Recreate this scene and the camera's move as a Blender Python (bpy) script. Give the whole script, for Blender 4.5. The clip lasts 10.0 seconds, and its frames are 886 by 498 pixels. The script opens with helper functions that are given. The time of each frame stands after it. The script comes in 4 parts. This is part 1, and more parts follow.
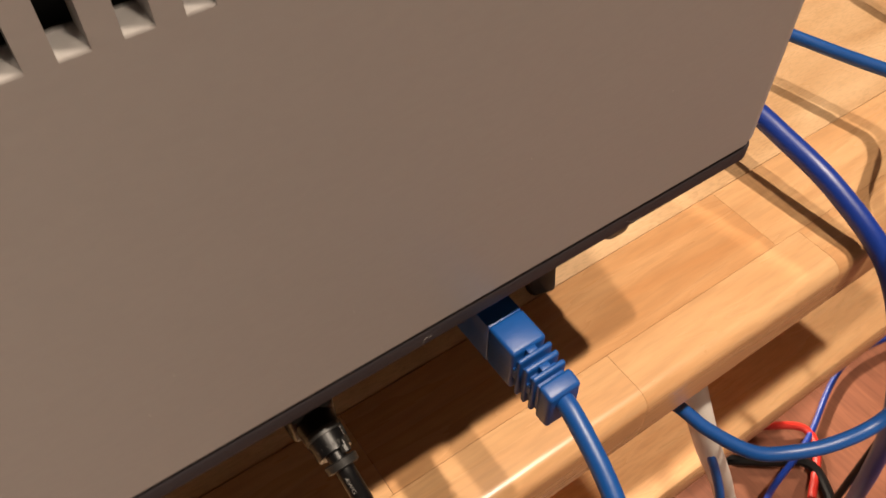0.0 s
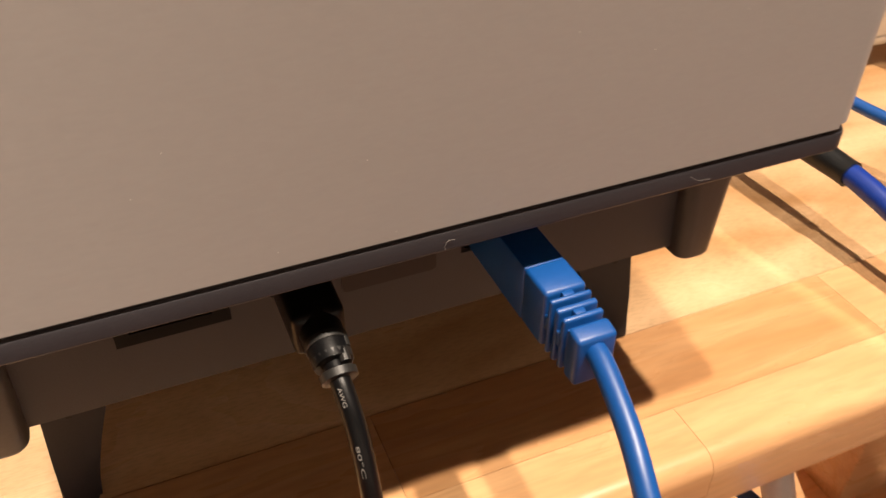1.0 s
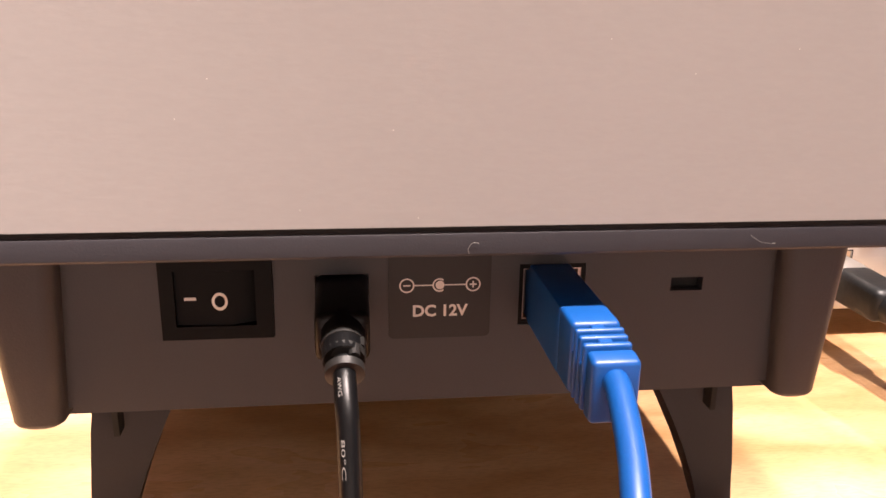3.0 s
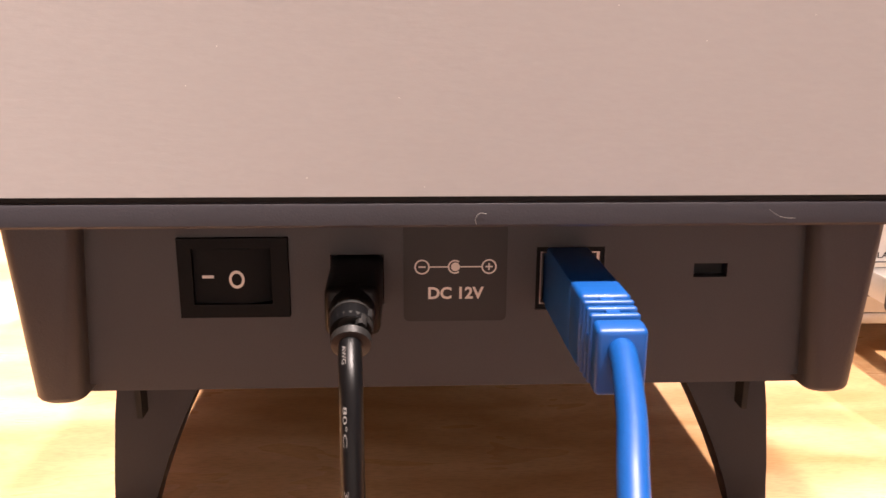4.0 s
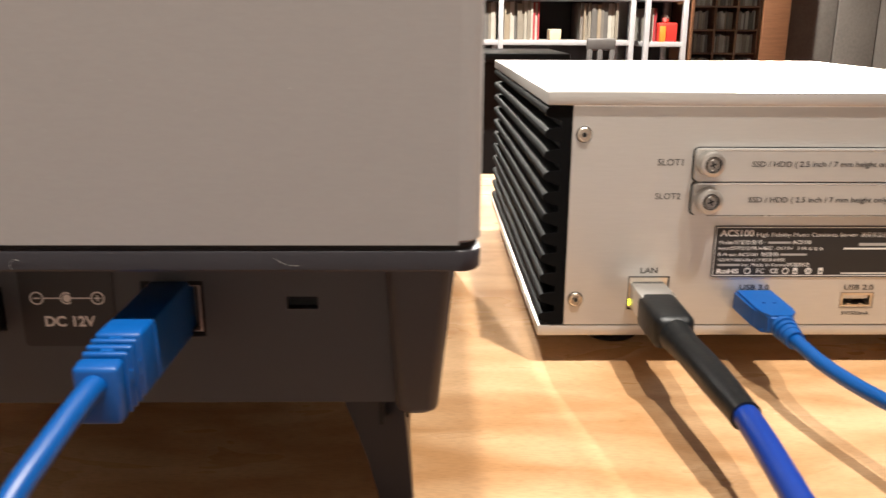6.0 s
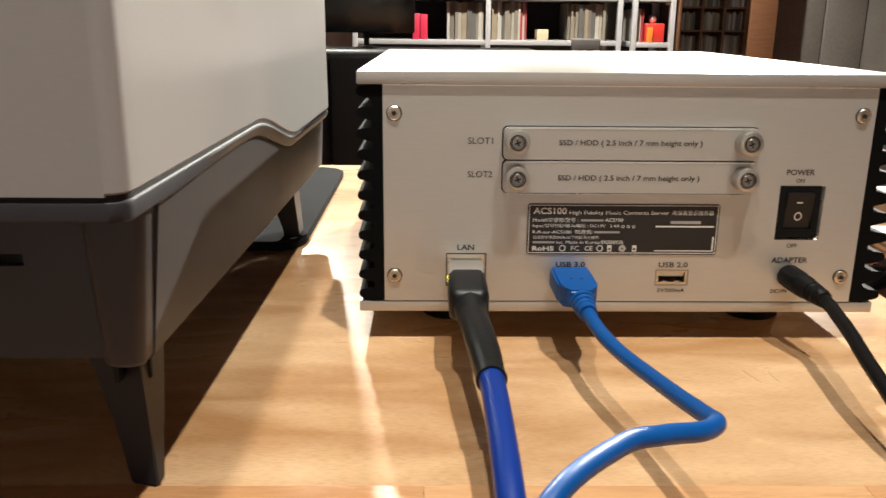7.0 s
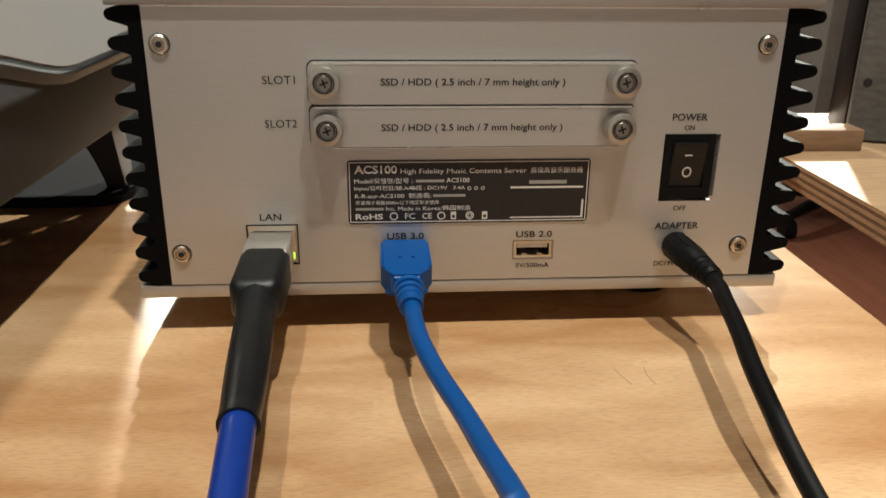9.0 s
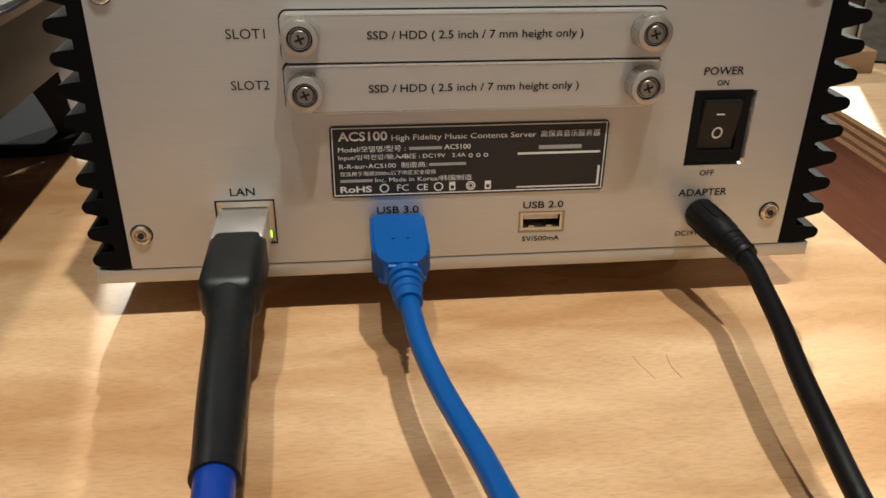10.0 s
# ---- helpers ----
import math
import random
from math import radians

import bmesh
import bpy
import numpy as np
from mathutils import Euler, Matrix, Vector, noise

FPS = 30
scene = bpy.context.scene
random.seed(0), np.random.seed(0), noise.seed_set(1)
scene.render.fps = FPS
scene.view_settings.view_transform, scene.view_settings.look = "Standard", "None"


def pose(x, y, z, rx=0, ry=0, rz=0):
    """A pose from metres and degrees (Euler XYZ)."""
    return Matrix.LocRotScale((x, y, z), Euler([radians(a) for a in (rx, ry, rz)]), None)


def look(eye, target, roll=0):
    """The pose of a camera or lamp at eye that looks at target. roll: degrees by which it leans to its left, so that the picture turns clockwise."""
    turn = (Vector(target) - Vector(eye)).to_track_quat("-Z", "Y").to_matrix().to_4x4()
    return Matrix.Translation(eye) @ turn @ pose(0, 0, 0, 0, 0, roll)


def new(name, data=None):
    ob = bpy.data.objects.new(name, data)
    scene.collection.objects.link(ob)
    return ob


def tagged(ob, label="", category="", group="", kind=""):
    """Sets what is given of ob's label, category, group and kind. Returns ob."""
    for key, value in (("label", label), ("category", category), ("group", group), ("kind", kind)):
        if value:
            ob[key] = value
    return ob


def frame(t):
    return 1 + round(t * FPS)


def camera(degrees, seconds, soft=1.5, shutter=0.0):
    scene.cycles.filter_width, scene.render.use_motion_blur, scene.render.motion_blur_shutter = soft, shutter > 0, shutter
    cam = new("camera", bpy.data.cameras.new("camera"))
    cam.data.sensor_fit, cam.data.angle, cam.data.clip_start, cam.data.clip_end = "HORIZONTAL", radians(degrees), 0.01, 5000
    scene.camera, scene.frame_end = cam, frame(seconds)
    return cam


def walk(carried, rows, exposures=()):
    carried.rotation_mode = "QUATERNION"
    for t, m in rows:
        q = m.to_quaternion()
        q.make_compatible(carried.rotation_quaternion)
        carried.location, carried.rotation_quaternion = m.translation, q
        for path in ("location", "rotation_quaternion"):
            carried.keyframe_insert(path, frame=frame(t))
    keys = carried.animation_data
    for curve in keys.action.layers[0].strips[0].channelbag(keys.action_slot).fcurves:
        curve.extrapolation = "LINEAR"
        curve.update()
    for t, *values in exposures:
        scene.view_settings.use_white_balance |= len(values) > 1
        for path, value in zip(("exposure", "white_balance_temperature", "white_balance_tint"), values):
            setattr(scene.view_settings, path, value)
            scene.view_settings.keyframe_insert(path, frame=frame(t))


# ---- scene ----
cam = camera(56.8, 10.0, soft=1.5, shutter=0.3)
PATH = [
    (0, (-0.01041, -0.09714, 0.96578), (0.06474, 0.01318, 0.80366), -0.55),
    (0.5, (-0.00669, -0.11325, 0.93804), (0.06453, 0.01571, 0.78838), -0.54),
    (1, (-0.01002, -0.12791, 0.92306), (0.05431, 0.02435, 0.79352), 0.10),
    (1.5, (0.00188, -0.12832, 0.89624), (0.05707, 0.04052, 0.78422), 0.29),
    (2, (-0.0024, -0.14937, 0.88829), (0.04197, 0.03287, 0.79385), 0.59),
    (2.2, (-0.00103, -0.15928, 0.89133), (0.03724, 0.02020, 0.81182), 0.594),
    (3.3, (0.01497, -0.15765, 0.87359), (0.03304, 0.03323, 0.81667), 0.634),
    (3.5, (0.0148, -0.159, 0.87328), (0.03008, 0.04203, 0.81448), 0.29),
    (4, (0.02153, -0.16108, 0.86637), (0.03116, 0.04208, 0.81409), 0.26),
    (4.5, (0.03349, -0.16187, 0.86881), (0.04132, 0.04014, 0.81196), 0.42),
    (5, (0.05224, -0.16066, 0.86554), (0.05917, 0.0422, 0.81169), 0.33),
    (5.5, (0.07278, -0.16478, 0.87207), (0.07709, 0.03757, 0.81606), 0.16),
    (6, (0.11338, -0.1779, 0.8825), (0.11747, 0.02431, 0.82596), 0.33),
    (6.2, (0.12978, -0.18248, 0.88113), (0.13382, 0.01971, 0.82455), 0.37),
    (7.3, (0.19834, -0.18862, 0.87495), (0.20179, 0.01373, 0.81888), 0.54),
    (7.5, (0.20486, -0.1865, 0.87742), (0.20984, 0.01579, 0.82127), 0.60),
    (8, (0.22523, -0.17133, 0.88108), (0.23123, 0.03076, 0.82429), 0.63),
    (8.5, (0.2362, -0.14655, 0.87515), (0.24732, 0.05401, 0.81386), 0.69),
    (9, (0.23447, -0.11991, 0.87271), (0.24954, 0.07534, 0.79688), 0.67),
    (9.5, (0.2355, -0.09967, 0.87307), (0.2538, 0.08921, 0.78311), 0.67),
    (10, (0.23092, -0.08248, 0.8803), (0.25159, 0.10172, 0.78161), 0.72),
]
EXPOSURES = [(0.0, -0.62, 6800, 15), (0.5, -0.55, 6800, 16), (1.0, -0.02, 6700, 15), (1.5, 0.50, 6500, 18), (2.0, 0.99, 6150, 19), (2.2, 0.98, 6150, 20), (3.3, 0.82, 6150, 25), (3.5, 0.80, 6150, 25), (4.5, 0.86, 6150, 25), (5.5, 0.56, 6100, 23), (6.0, 0.05, 5800, 9), (6.2, -0.06, 5800, 8), (7.3, -0.72, 5750, 4), (8.5, -0.96, 5750, 3), (9.5, -0.84, 5640, 2), (10.0, -0.80, 5600, 2)]
walk(cam, [(t, look(eye, target, roll)) for t, eye, target, roll in PATH], EXPOSURES)

# All fitted sizes below are in units of 52.5 mm from the table top; part() turns them into metres.
K, TABLE = 0.0525, 0.75


def place(p):
    return Vector((p[0] * K, p[1] * K, TABLE + p[2] * K))


# ---- light ----
world = bpy.data.worlds.new("world")
scene.world = world
world.use_nodes = True
world.node_tree.nodes["Background"].inputs[0].default_value = (1.0, 0.82, 0.64, 1)
world.node_tree.nodes["Background"].inputs[1].default_value = 0.013

CEILING = 31.5
LAMPS = [  # ceiling spots, the last one an added fill: place, watts, size, cone, aim
    ((1.6, -6.0), 88, 0.022, 120, (1.9, -3.0)),
    ((8.5, -5.6), 166, 0.022, 120, (8.8, -2.6)),
    ((-6.0, -5.8), 160, 0.022, 28, (-6.4, 1.0)),
    ((-5.0, 50.5), 560, 0.030, 100, (1.0, 20.0)),
    ((33.0, 62.0), 2000, 0.035, 50, (8.0, 2.0)),
    # made-up fill spot: brightens the racks, cone kept off the table
    ((12.0, 52.0), 620, 0.035, 95, (15.0, 74.0)),
]
for (lx, ly), watts, size, cone, aim in LAMPS:
    data = bpy.data.lights.new("spot", "SPOT")
    data.energy, data.shadow_soft_size, data.spot_size, data.spot_blend = watts, size, radians(cone), 0.6
    data.color = (1.0, 0.87, 0.70)
    ob = new("ceiling_spot_light", data)
    ob.matrix_world = look(place((lx, ly, CEILING - 1.0)), place((*aim, 0)))


# ---- materials ----
def material(name, colour, rough=0.5, metal=0.0, vary=0.12, grain=60.0, bump=0.0, stretch=(1, 1, 1), spec=0.5, dark=None, coarse=6.0):
    """A surface with fine grain and broad wear in its colour, gloss and relief."""
    m = bpy.data.materials.new(name)
    m.use_nodes = True
    nt = m.node_tree
    b = nt.nodes["Principled BSDF"]
    tc = nt.nodes.new("ShaderNodeTexCoord")
    mp = nt.nodes.new("ShaderNodeMapping")
    mp.inputs["Scale"].default_value = stretch
    nt.links.new(tc.outputs["Object"], mp.inputs[0])
    fine, broad = nt.nodes.new("ShaderNodeTexNoise"), nt.nodes.new("ShaderNodeTexNoise")
    fine.inputs["Scale"].default_value, fine.inputs["Detail"].default_value = grain * 10, 4
    broad.inputs["Scale"].default_value, broad.inputs["Detail"].default_value = coarse * 4, 3
    for n in (fine, broad):
        nt.links.new(mp.outputs[0], n.inputs["Vector"])
    add = nt.nodes.new("ShaderNodeMath")
    add.operation = "ADD"
    nt.links.new(fine.outputs[0], add.inputs[0])
    nt.links.new(broad.outputs[0], add.inputs[1])
    ramp = nt.nodes.new("ShaderNodeMapRange")
    ramp.inputs[1].default_value, ramp.inputs[2].default_value = 0.6, 1.4
    nt.links.new(add.outputs[0], ramp.inputs[0])
    mix = nt.nodes.new("ShaderNodeMix")
    mix.data_type = "RGBA"
    low = dark or [c * (1 - vary) for c in colour]
    mix.inputs["A"].default_value = (*low, 1)
    mix.inputs["B"].default_value = (*[min(1, c * (1 + vary * 0.6)) for c in colour], 1)
    nt.links.new(ramp.outputs[0], mix.inputs["Factor"])
    nt.links.new(mix.outputs["Result"], b.inputs["Base Color"])
    gloss = nt.nodes.new("ShaderNodeMapRange")
    gloss.inputs[3].default_value, gloss.inputs[4].default_value = max(0.03, rough - 0.08), min(1, rough + 0.08)
    nt.links.new(broad.outputs[0], gloss.inputs[0])
    nt.links.new(gloss.outputs[0], b.inputs["Roughness"])
    b.inputs["Metallic"].default_value = metal
    b.inputs["Specular IOR Level"].default_value = spec
    if bump:
        bp = nt.nodes.new("ShaderNodeBump")
        bp.inputs["Strength"].default_value, bp.inputs["Distance"].default_value = bump, 0.0006
        nt.links.new(fine.outputs[0], bp.inputs["Height"])
        nt.links.new(bp.outputs[0], b.inputs["Normal"])
    return m


def wood(name, light, dark, rough=0.35, ring=9.0, along=(3, 60, 60), figure=0.5, tone=0.55, low=0.3, high=1.35, fleck_size=12.0, fleck_low=0.80, fleck_cut=(0.36, 0.58), fleck_along=None):
    """Planed timber: long rings bent by slow noise, fine pores, and a tint of its own for every piece."""
    m = bpy.data.materials.new(name)
    m.use_nodes = True
    nt = m.node_tree
    b = nt.nodes["Principled BSDF"]
    tc, info = nt.nodes.new("ShaderNodeTexCoord"), nt.nodes.new("ShaderNodeObjectInfo")
    shift = nt.nodes.new("ShaderNodeVectorMath")
    shift.operation = "MULTIPLY_ADD"
    shift.inputs[1].default_value = (3.1, 2.3, 1.7)
    nt.links.new(info.outputs["Random"], shift.inputs[0])
    nt.links.new(tc.outputs["Object"], shift.inputs[2])
    mp = nt.nodes.new("ShaderNodeMapping")
    mp.inputs["Scale"].default_value = along
    nt.links.new(shift.outputs[0], mp.inputs[0])
    slow, pores, wave = nt.nodes.new("ShaderNodeTexNoise"), nt.nodes.new("ShaderNodeTexNoise"), nt.nodes.new("ShaderNodeTexNoise")
    slow.inputs["Scale"].default_value, slow.inputs["Detail"].default_value = 0.9, 3
    pores.inputs["Scale"].default_value, pores.inputs["Detail"].default_value = fleck_size, 4
    wave.inputs["Scale"].default_value, wave.inputs["Detail"].default_value = 2.2, 3
    wave.inputs["Distortion"].default_value = 0.7
    fine = nt.nodes.new("ShaderNodeMapping")
    fine.inputs["Scale"].default_value = fleck_along or along
    nt.links.new(shift.outputs[0], fine.inputs[0])
    nt.links.new(fine.outputs[0], pores.inputs["Vector"])
    for n in (slow, wave):
        nt.links.new(mp.outputs[0], n.inputs["Vector"])
    rings = nt.nodes.new("ShaderNodeMath")
    rings.operation = "MULTIPLY"
    rings.inputs[1].default_value = ring
    nt.links.new(slow.outputs[0], rings.inputs[0])
    ping = nt.nodes.new("ShaderNodeMath")
    ping.operation = "PINGPONG"
    ping.inputs[1].default_value = 1.0
    nt.links.new(rings.outputs[0], ping.inputs[0])
    both = nt.nodes.new("ShaderNodeMath")
    both.operation = "MULTIPLY_ADD"
    both.inputs[1].default_value = figure * 0.6
    nt.links.new(ping.outputs[0], both.inputs[0])
    nt.links.new(wave.outputs[0], both.inputs[2])
    tint = nt.nodes.new("ShaderNodeMath")
    tint.operation = "MULTIPLY_ADD"
    tint.inputs[1].default_value = tone
    nt.links.new(info.outputs["Random"], tint.inputs[0])
    nt.links.new(both.outputs[0], tint.inputs[2])
    span = nt.nodes.new("ShaderNodeMapRange")
    span.inputs[1].default_value, span.inputs[2].default_value = low, high
    nt.links.new(tint.outputs[0], span.inputs[0])
    mix = nt.nodes.new("ShaderNodeMix")
    mix.data_type = "RGBA"
    mix.inputs["A"].default_value, mix.inputs["B"].default_value = (*light, 1), (*dark, 1)
    nt.links.new(span.outputs[0], mix.inputs["Factor"])
    fleck = nt.nodes.new("ShaderNodeMix")
    fleck.data_type, fleck.blend_type = "RGBA", "MULTIPLY"
    fleck.inputs["Factor"].default_value = 0.85
    sharp = nt.nodes.new("ShaderNodeMapRange")
    sharp.inputs[1].default_value, sharp.inputs[2].default_value, sharp.inputs[3].default_value, sharp.inputs[4].default_value = *fleck_cut, fleck_low, 1.0
    nt.links.new(pores.outputs[0], sharp.inputs[0])
    nt.links.new(mix.outputs["Result"], fleck.inputs["A"])
    nt.links.new(sharp.outputs[0], fleck.inputs["B"])
    nt.links.new(fleck.outputs["Result"], b.inputs["Base Color"])
    gl = nt.nodes.new("ShaderNodeMapRange")
    gl.inputs[3].default_value, gl.inputs[4].default_value = rough - 0.08, rough + 0.12
    nt.links.new(wave.outputs[0], gl.inputs[0])
    nt.links.new(gl.outputs[0], b.inputs["Roughness"])
    bp = nt.nodes.new("ShaderNodeBump")
    bp.inputs["Strength"].default_value, bp.inputs["Distance"].default_value = 0.12, 0.0004
    nt.links.new(pores.outputs[0], bp.inputs["Height"])
    nt.links.new(bp.outputs[0], b.inputs["Normal"])
    return m


def glow(name, colour, strength):
    m = bpy.data.materials.new(name)
    m.use_nodes = True
    b = m.node_tree.nodes["Principled BSDF"]
    b.inputs["Base Color"].default_value = (*colour, 1)
    b.inputs["Emission Color"].default_value, b.inputs["Emission Strength"].default_value = (*colour, 1), strength
    return m


def glass(name):
    m = bpy.data.materials.new(name)
    m.use_nodes = True
    b = m.node_tree.nodes["Principled BSDF"]
    b.inputs["Base Color"].default_value, b.inputs["Roughness"].default_value = (0.75, 0.77, 0.78, 1), 0.04
    b.inputs["Transmission Weight"].default_value, b.inputs["IOR"].default_value = 1.0, 1.1
    return m


PAINT = material("greige_paint", (0.345, 0.328, 0.318), 0.38, vary=0.04, grain=130, bump=0.035, coarse=3, stretch=(0.3, 1, 1))
DARK = material("dark_grey_plastic", (0.053, 0.051, 0.054), 0.46, vary=0.10, grain=260, bump=0.12, spec=0.36)
TRIM = material("charcoal_plastic", (0.028, 0.026, 0.031), 0.44, vary=0.12, grain=260, bump=0.10, spec=0.32)
RIB = material("glossy_grey_rubber", (0.015, 0.0145, 0.014), 0.44, vary=0.15, grain=120, bump=0.05, spec=0.38)
BEZEL = material("matt_black_plastic", (0.005, 0.005, 0.0055), 0.55, vary=0.2, grain=200, bump=0.05, spec=0.12)
ROCKER = material("satin_black_plastic", (0.011, 0.011, 0.012), 0.45, vary=0.2, grain=200, bump=0.05, spec=0.3)
BLACK = material("black_plastic", (0.004, 0.004, 0.0045), 0.36, vary=0.2, grain=200, bump=0.05, spec=0.22)
RUBBER = material("black_rubber", (0.004, 0.004, 0.0045), 0.45, vary=0.25, grain=90, bump=0.12, spec=0.2)
SLEEVE = material("heat_shrink_sleeve", (0.007, 0.008, 0.009), 0.42, vary=0.2, grain=40, bump=0.2, spec=0.35)
LABEL = material("black_label", (0.010, 0.008, 0.008), 0.5, vary=0.15, grain=150)
PRINT = material("white_print", (0.72, 0.68, 0.64), 0.55, vary=0.05)
WIREPRINT = material("worn_grey_print", (0.20, 0.19, 0.18), 0.6, vary=0.1)
FADED = material("grey_print", (0.34, 0.32, 0.30), 0.6, vary=0.05)
KNURL = material("knurled_aluminium", (0.54, 0.52, 0.49), 0.34, 0.9, vary=0.08, grain=120)
INK = material("dark_grey_print", (0.018, 0.017, 0.017), 0.7, vary=0.08, spec=0.1)
BLUE = material("blue_pvc", (0.002, 0.070, 0.29), 0.42, vary=0.10, grain=60, bump=0.06)
DEEP = material("deep_blue_pvc", (0.006, 0.035, 0.26), 0.36, vary=0.12, grain=60, bump=0.06)
ALU = material("silver_anodised_aluminium", (0.52, 0.500, 0.475), 0.36, 0.60, vary=0.05, grain=240, bump=0.05, stretch=(0.06, 1, 1))
# bare bright metal, also the painted glints along the drive slot covers
EDGE = material("bright_aluminium_and_glint", (0.80, 0.78, 0.75), 0.28, 0.9, vary=0.05, grain=120)
STEEL = material("steel", (0.66, 0.59, 0.50), 0.28, 1.0, vary=0.10, grain=120)
DULL = material("dull_steel", (0.30, 0.28, 0.26), 0.35, 1.0, vary=0.2, grain=120)
FINS = material("black_anodised_fins", (0.004, 0.004, 0.0044), 0.6, 0.0, vary=0.2, grain=160, spec=0.05)
# near-black that puts the shade of openings and gaps into the colour
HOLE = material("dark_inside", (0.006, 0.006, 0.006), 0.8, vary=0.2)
COPPER = material("port_shell", (0.42, 0.32, 0.28), 0.3, 0.9, vary=0.1)
BIRCH = wood("birch_board", (0.755, 0.515, 0.300), (0.42, 0.225, 0.095), 0.27, ring=5, along=(7, 22, 22), figure=0.9, tone=0.0, low=0.28, high=1.12, fleck_size=34, fleck_low=0.82, fleck_cut=(0.34, 0.56), fleck_along=(9, 44, 44))
STAVE = wood("beech_stave", (0.76, 0.485, 0.255), (0.50, 0.235, 0.092), 0.26, ring=6, along=(6, 50, 50), figure=0.4, tone=0.75, low=0.3, high=1.5, fleck_low=0.88)
PLY = wood("plywood_face", (0.50, 0.34, 0.20), (0.40, 0.26, 0.14), 0.5, ring=5, along=(5, 30, 30))
PLYA = wood("plywood_light_ply", (0.42, 0.27, 0.14), (0.34, 0.20, 0.10), 0.7)
PLYB = wood("plywood_dark_ply", (0.20, 0.11, 0.05), (0.13, 0.07, 0.03), 0.7)
FLOOR = wood("reddish_floorboard", (0.33, 0.135, 0.078), (0.21, 0.078, 0.044), 0.4, ring=6, along=(20, 2, 20))
POSTWOOD = wood("brown_wood", (0.20, 0.09, 0.04), (0.11, 0.045, 0.02), 0.5)
MAT = material("dark_mat", (0.013, 0.013, 0.015), 0.85, vary=0.25, grain=120, bump=0.1, spec=0.08)
WALL = material("white_wall", (0.42, 0.40, 0.375), 0.8, vary=0.05, grain=30)
CONCRETE = material("grey_concrete", (0.16, 0.143, 0.125), 0.8, vary=0.22, grain=8, coarse=1.2, bump=0.2)
SHELFMETAL = material("pale_grey_shelf", (0.50, 0.49, 0.50), 0.4, 0.2, vary=0.06)
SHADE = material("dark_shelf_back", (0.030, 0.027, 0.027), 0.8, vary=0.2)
GREYWOOD = material("grey_stained_wood", (0.115, 0.105, 0.10), 0.6, vary=0.2, grain=40)
SPEAKER = material("grey_brushed_wood", (0.11, 0.115, 0.115), 0.5, vary=0.55, grain=30, stretch=(0.12, 1, 1), bump=0.2)
SCREEN = material("black_screen", (0.008, 0.008, 0.009), 0.18, vary=0.1)
FABRIC = material("cream_fabric", (0.55, 0.46, 0.30), 0.9, vary=0.2, grain=60)
PAPER = material("white_paper", (0.75, 0.72, 0.68), 0.7, vary=0.04)
RED = material("red_plastic", (0.55, 0.03, 0.02), 0.4, vary=0.1)
WHITE = material("white_pvc", (0.72, 0.70, 0.66), 0.4, vary=0.06)
LED = glow("green_led", (0.55, 0.95, 0.05), 3.0)
AMBER = glow("yellow_led", (0.85, 0.80, 0.03), 5.0)
BULB = glow("lamp_lens", (1.0, 0.8, 0.55), 12.0)


# ---- mesh helpers ----
def part(name, bm, mat, parent=None, label="", angle=35):
    bmesh.ops.recalc_face_normals(bm, faces=bm.faces[:])
    me = bpy.data.meshes.new(name)
    for v in bm.verts:
        v.co = place(v.co)
    bm.to_mesh(me)
    bm.free()
    me.materials.append(mat)
    if angle:
        for p in me.polygons:
            p.use_smooth = True
        me.set_sharp_from_angle(angle=radians(angle))
    ob = new(name, me)
    if parent is not None:
        ob.parent = parent
        ob.matrix_parent_inverse = parent.matrix_world.inverted()
    if label:
        tagged(ob, label)
    return ob


def thing(name, base, label, category, group="", kind=""):
    ob = new(name)
    ob.empty_display_size = 0.02
    ob.location = place(base)
    bpy.context.view_layer.update()
    return tagged(ob, label, category, group, kind)


def solid(name, bm, mat, label, category, kind="", group="", angle=35):
    return tagged(part(name, bm, mat, None, "", angle), label, category, group, kind)


def box(x0, x1, y0, y1, z0, z1, r=0.0, seg=2, bm=None):
    bm = bm or bmesh.new()
    made = bmesh.ops.create_cube(bm, size=1)["verts"]
    for v in made:
        v.co = Vector(((x0 + x1) / 2 + v.co.x * (x1 - x0), (y0 + y1) / 2 + v.co.y * (y1 - y0), (z0 + z1) / 2 + v.co.z * (z1 - z0)))
    if r:
        edges = list({e for v in made for e in v.link_edges})
        bmesh.ops.bevel(bm, geom=edges, offset=r, segments=seg, affect="EDGES", profile=0.5)
    return bm


def cyl(a, b, r0, r1=None, n=24, bm=None):
    """A closed round bar from a to b."""
    bm = bm or bmesh.new()
    a, b = Vector(a), Vector(b)
    turn = (b - a).to_track_quat("Z", "Y")
    rings = []
    for end, r in ((a, r0), (b, r1 if r1 is not None else r0)):
        rings.append([bm.verts.new(end + turn @ Vector((r * math.cos(6.28319 * i / n), r * math.sin(6.28319 * i / n), 0))) for i in range(n)])
    for i in range(n):
        bm.faces.new((rings[0][i], rings[0][(i + 1) % n], rings[1][(i + 1) % n], rings[1][i]))
    bm.faces.new(rings[0][::-1])
    bm.faces.new(rings[1])
    return bm


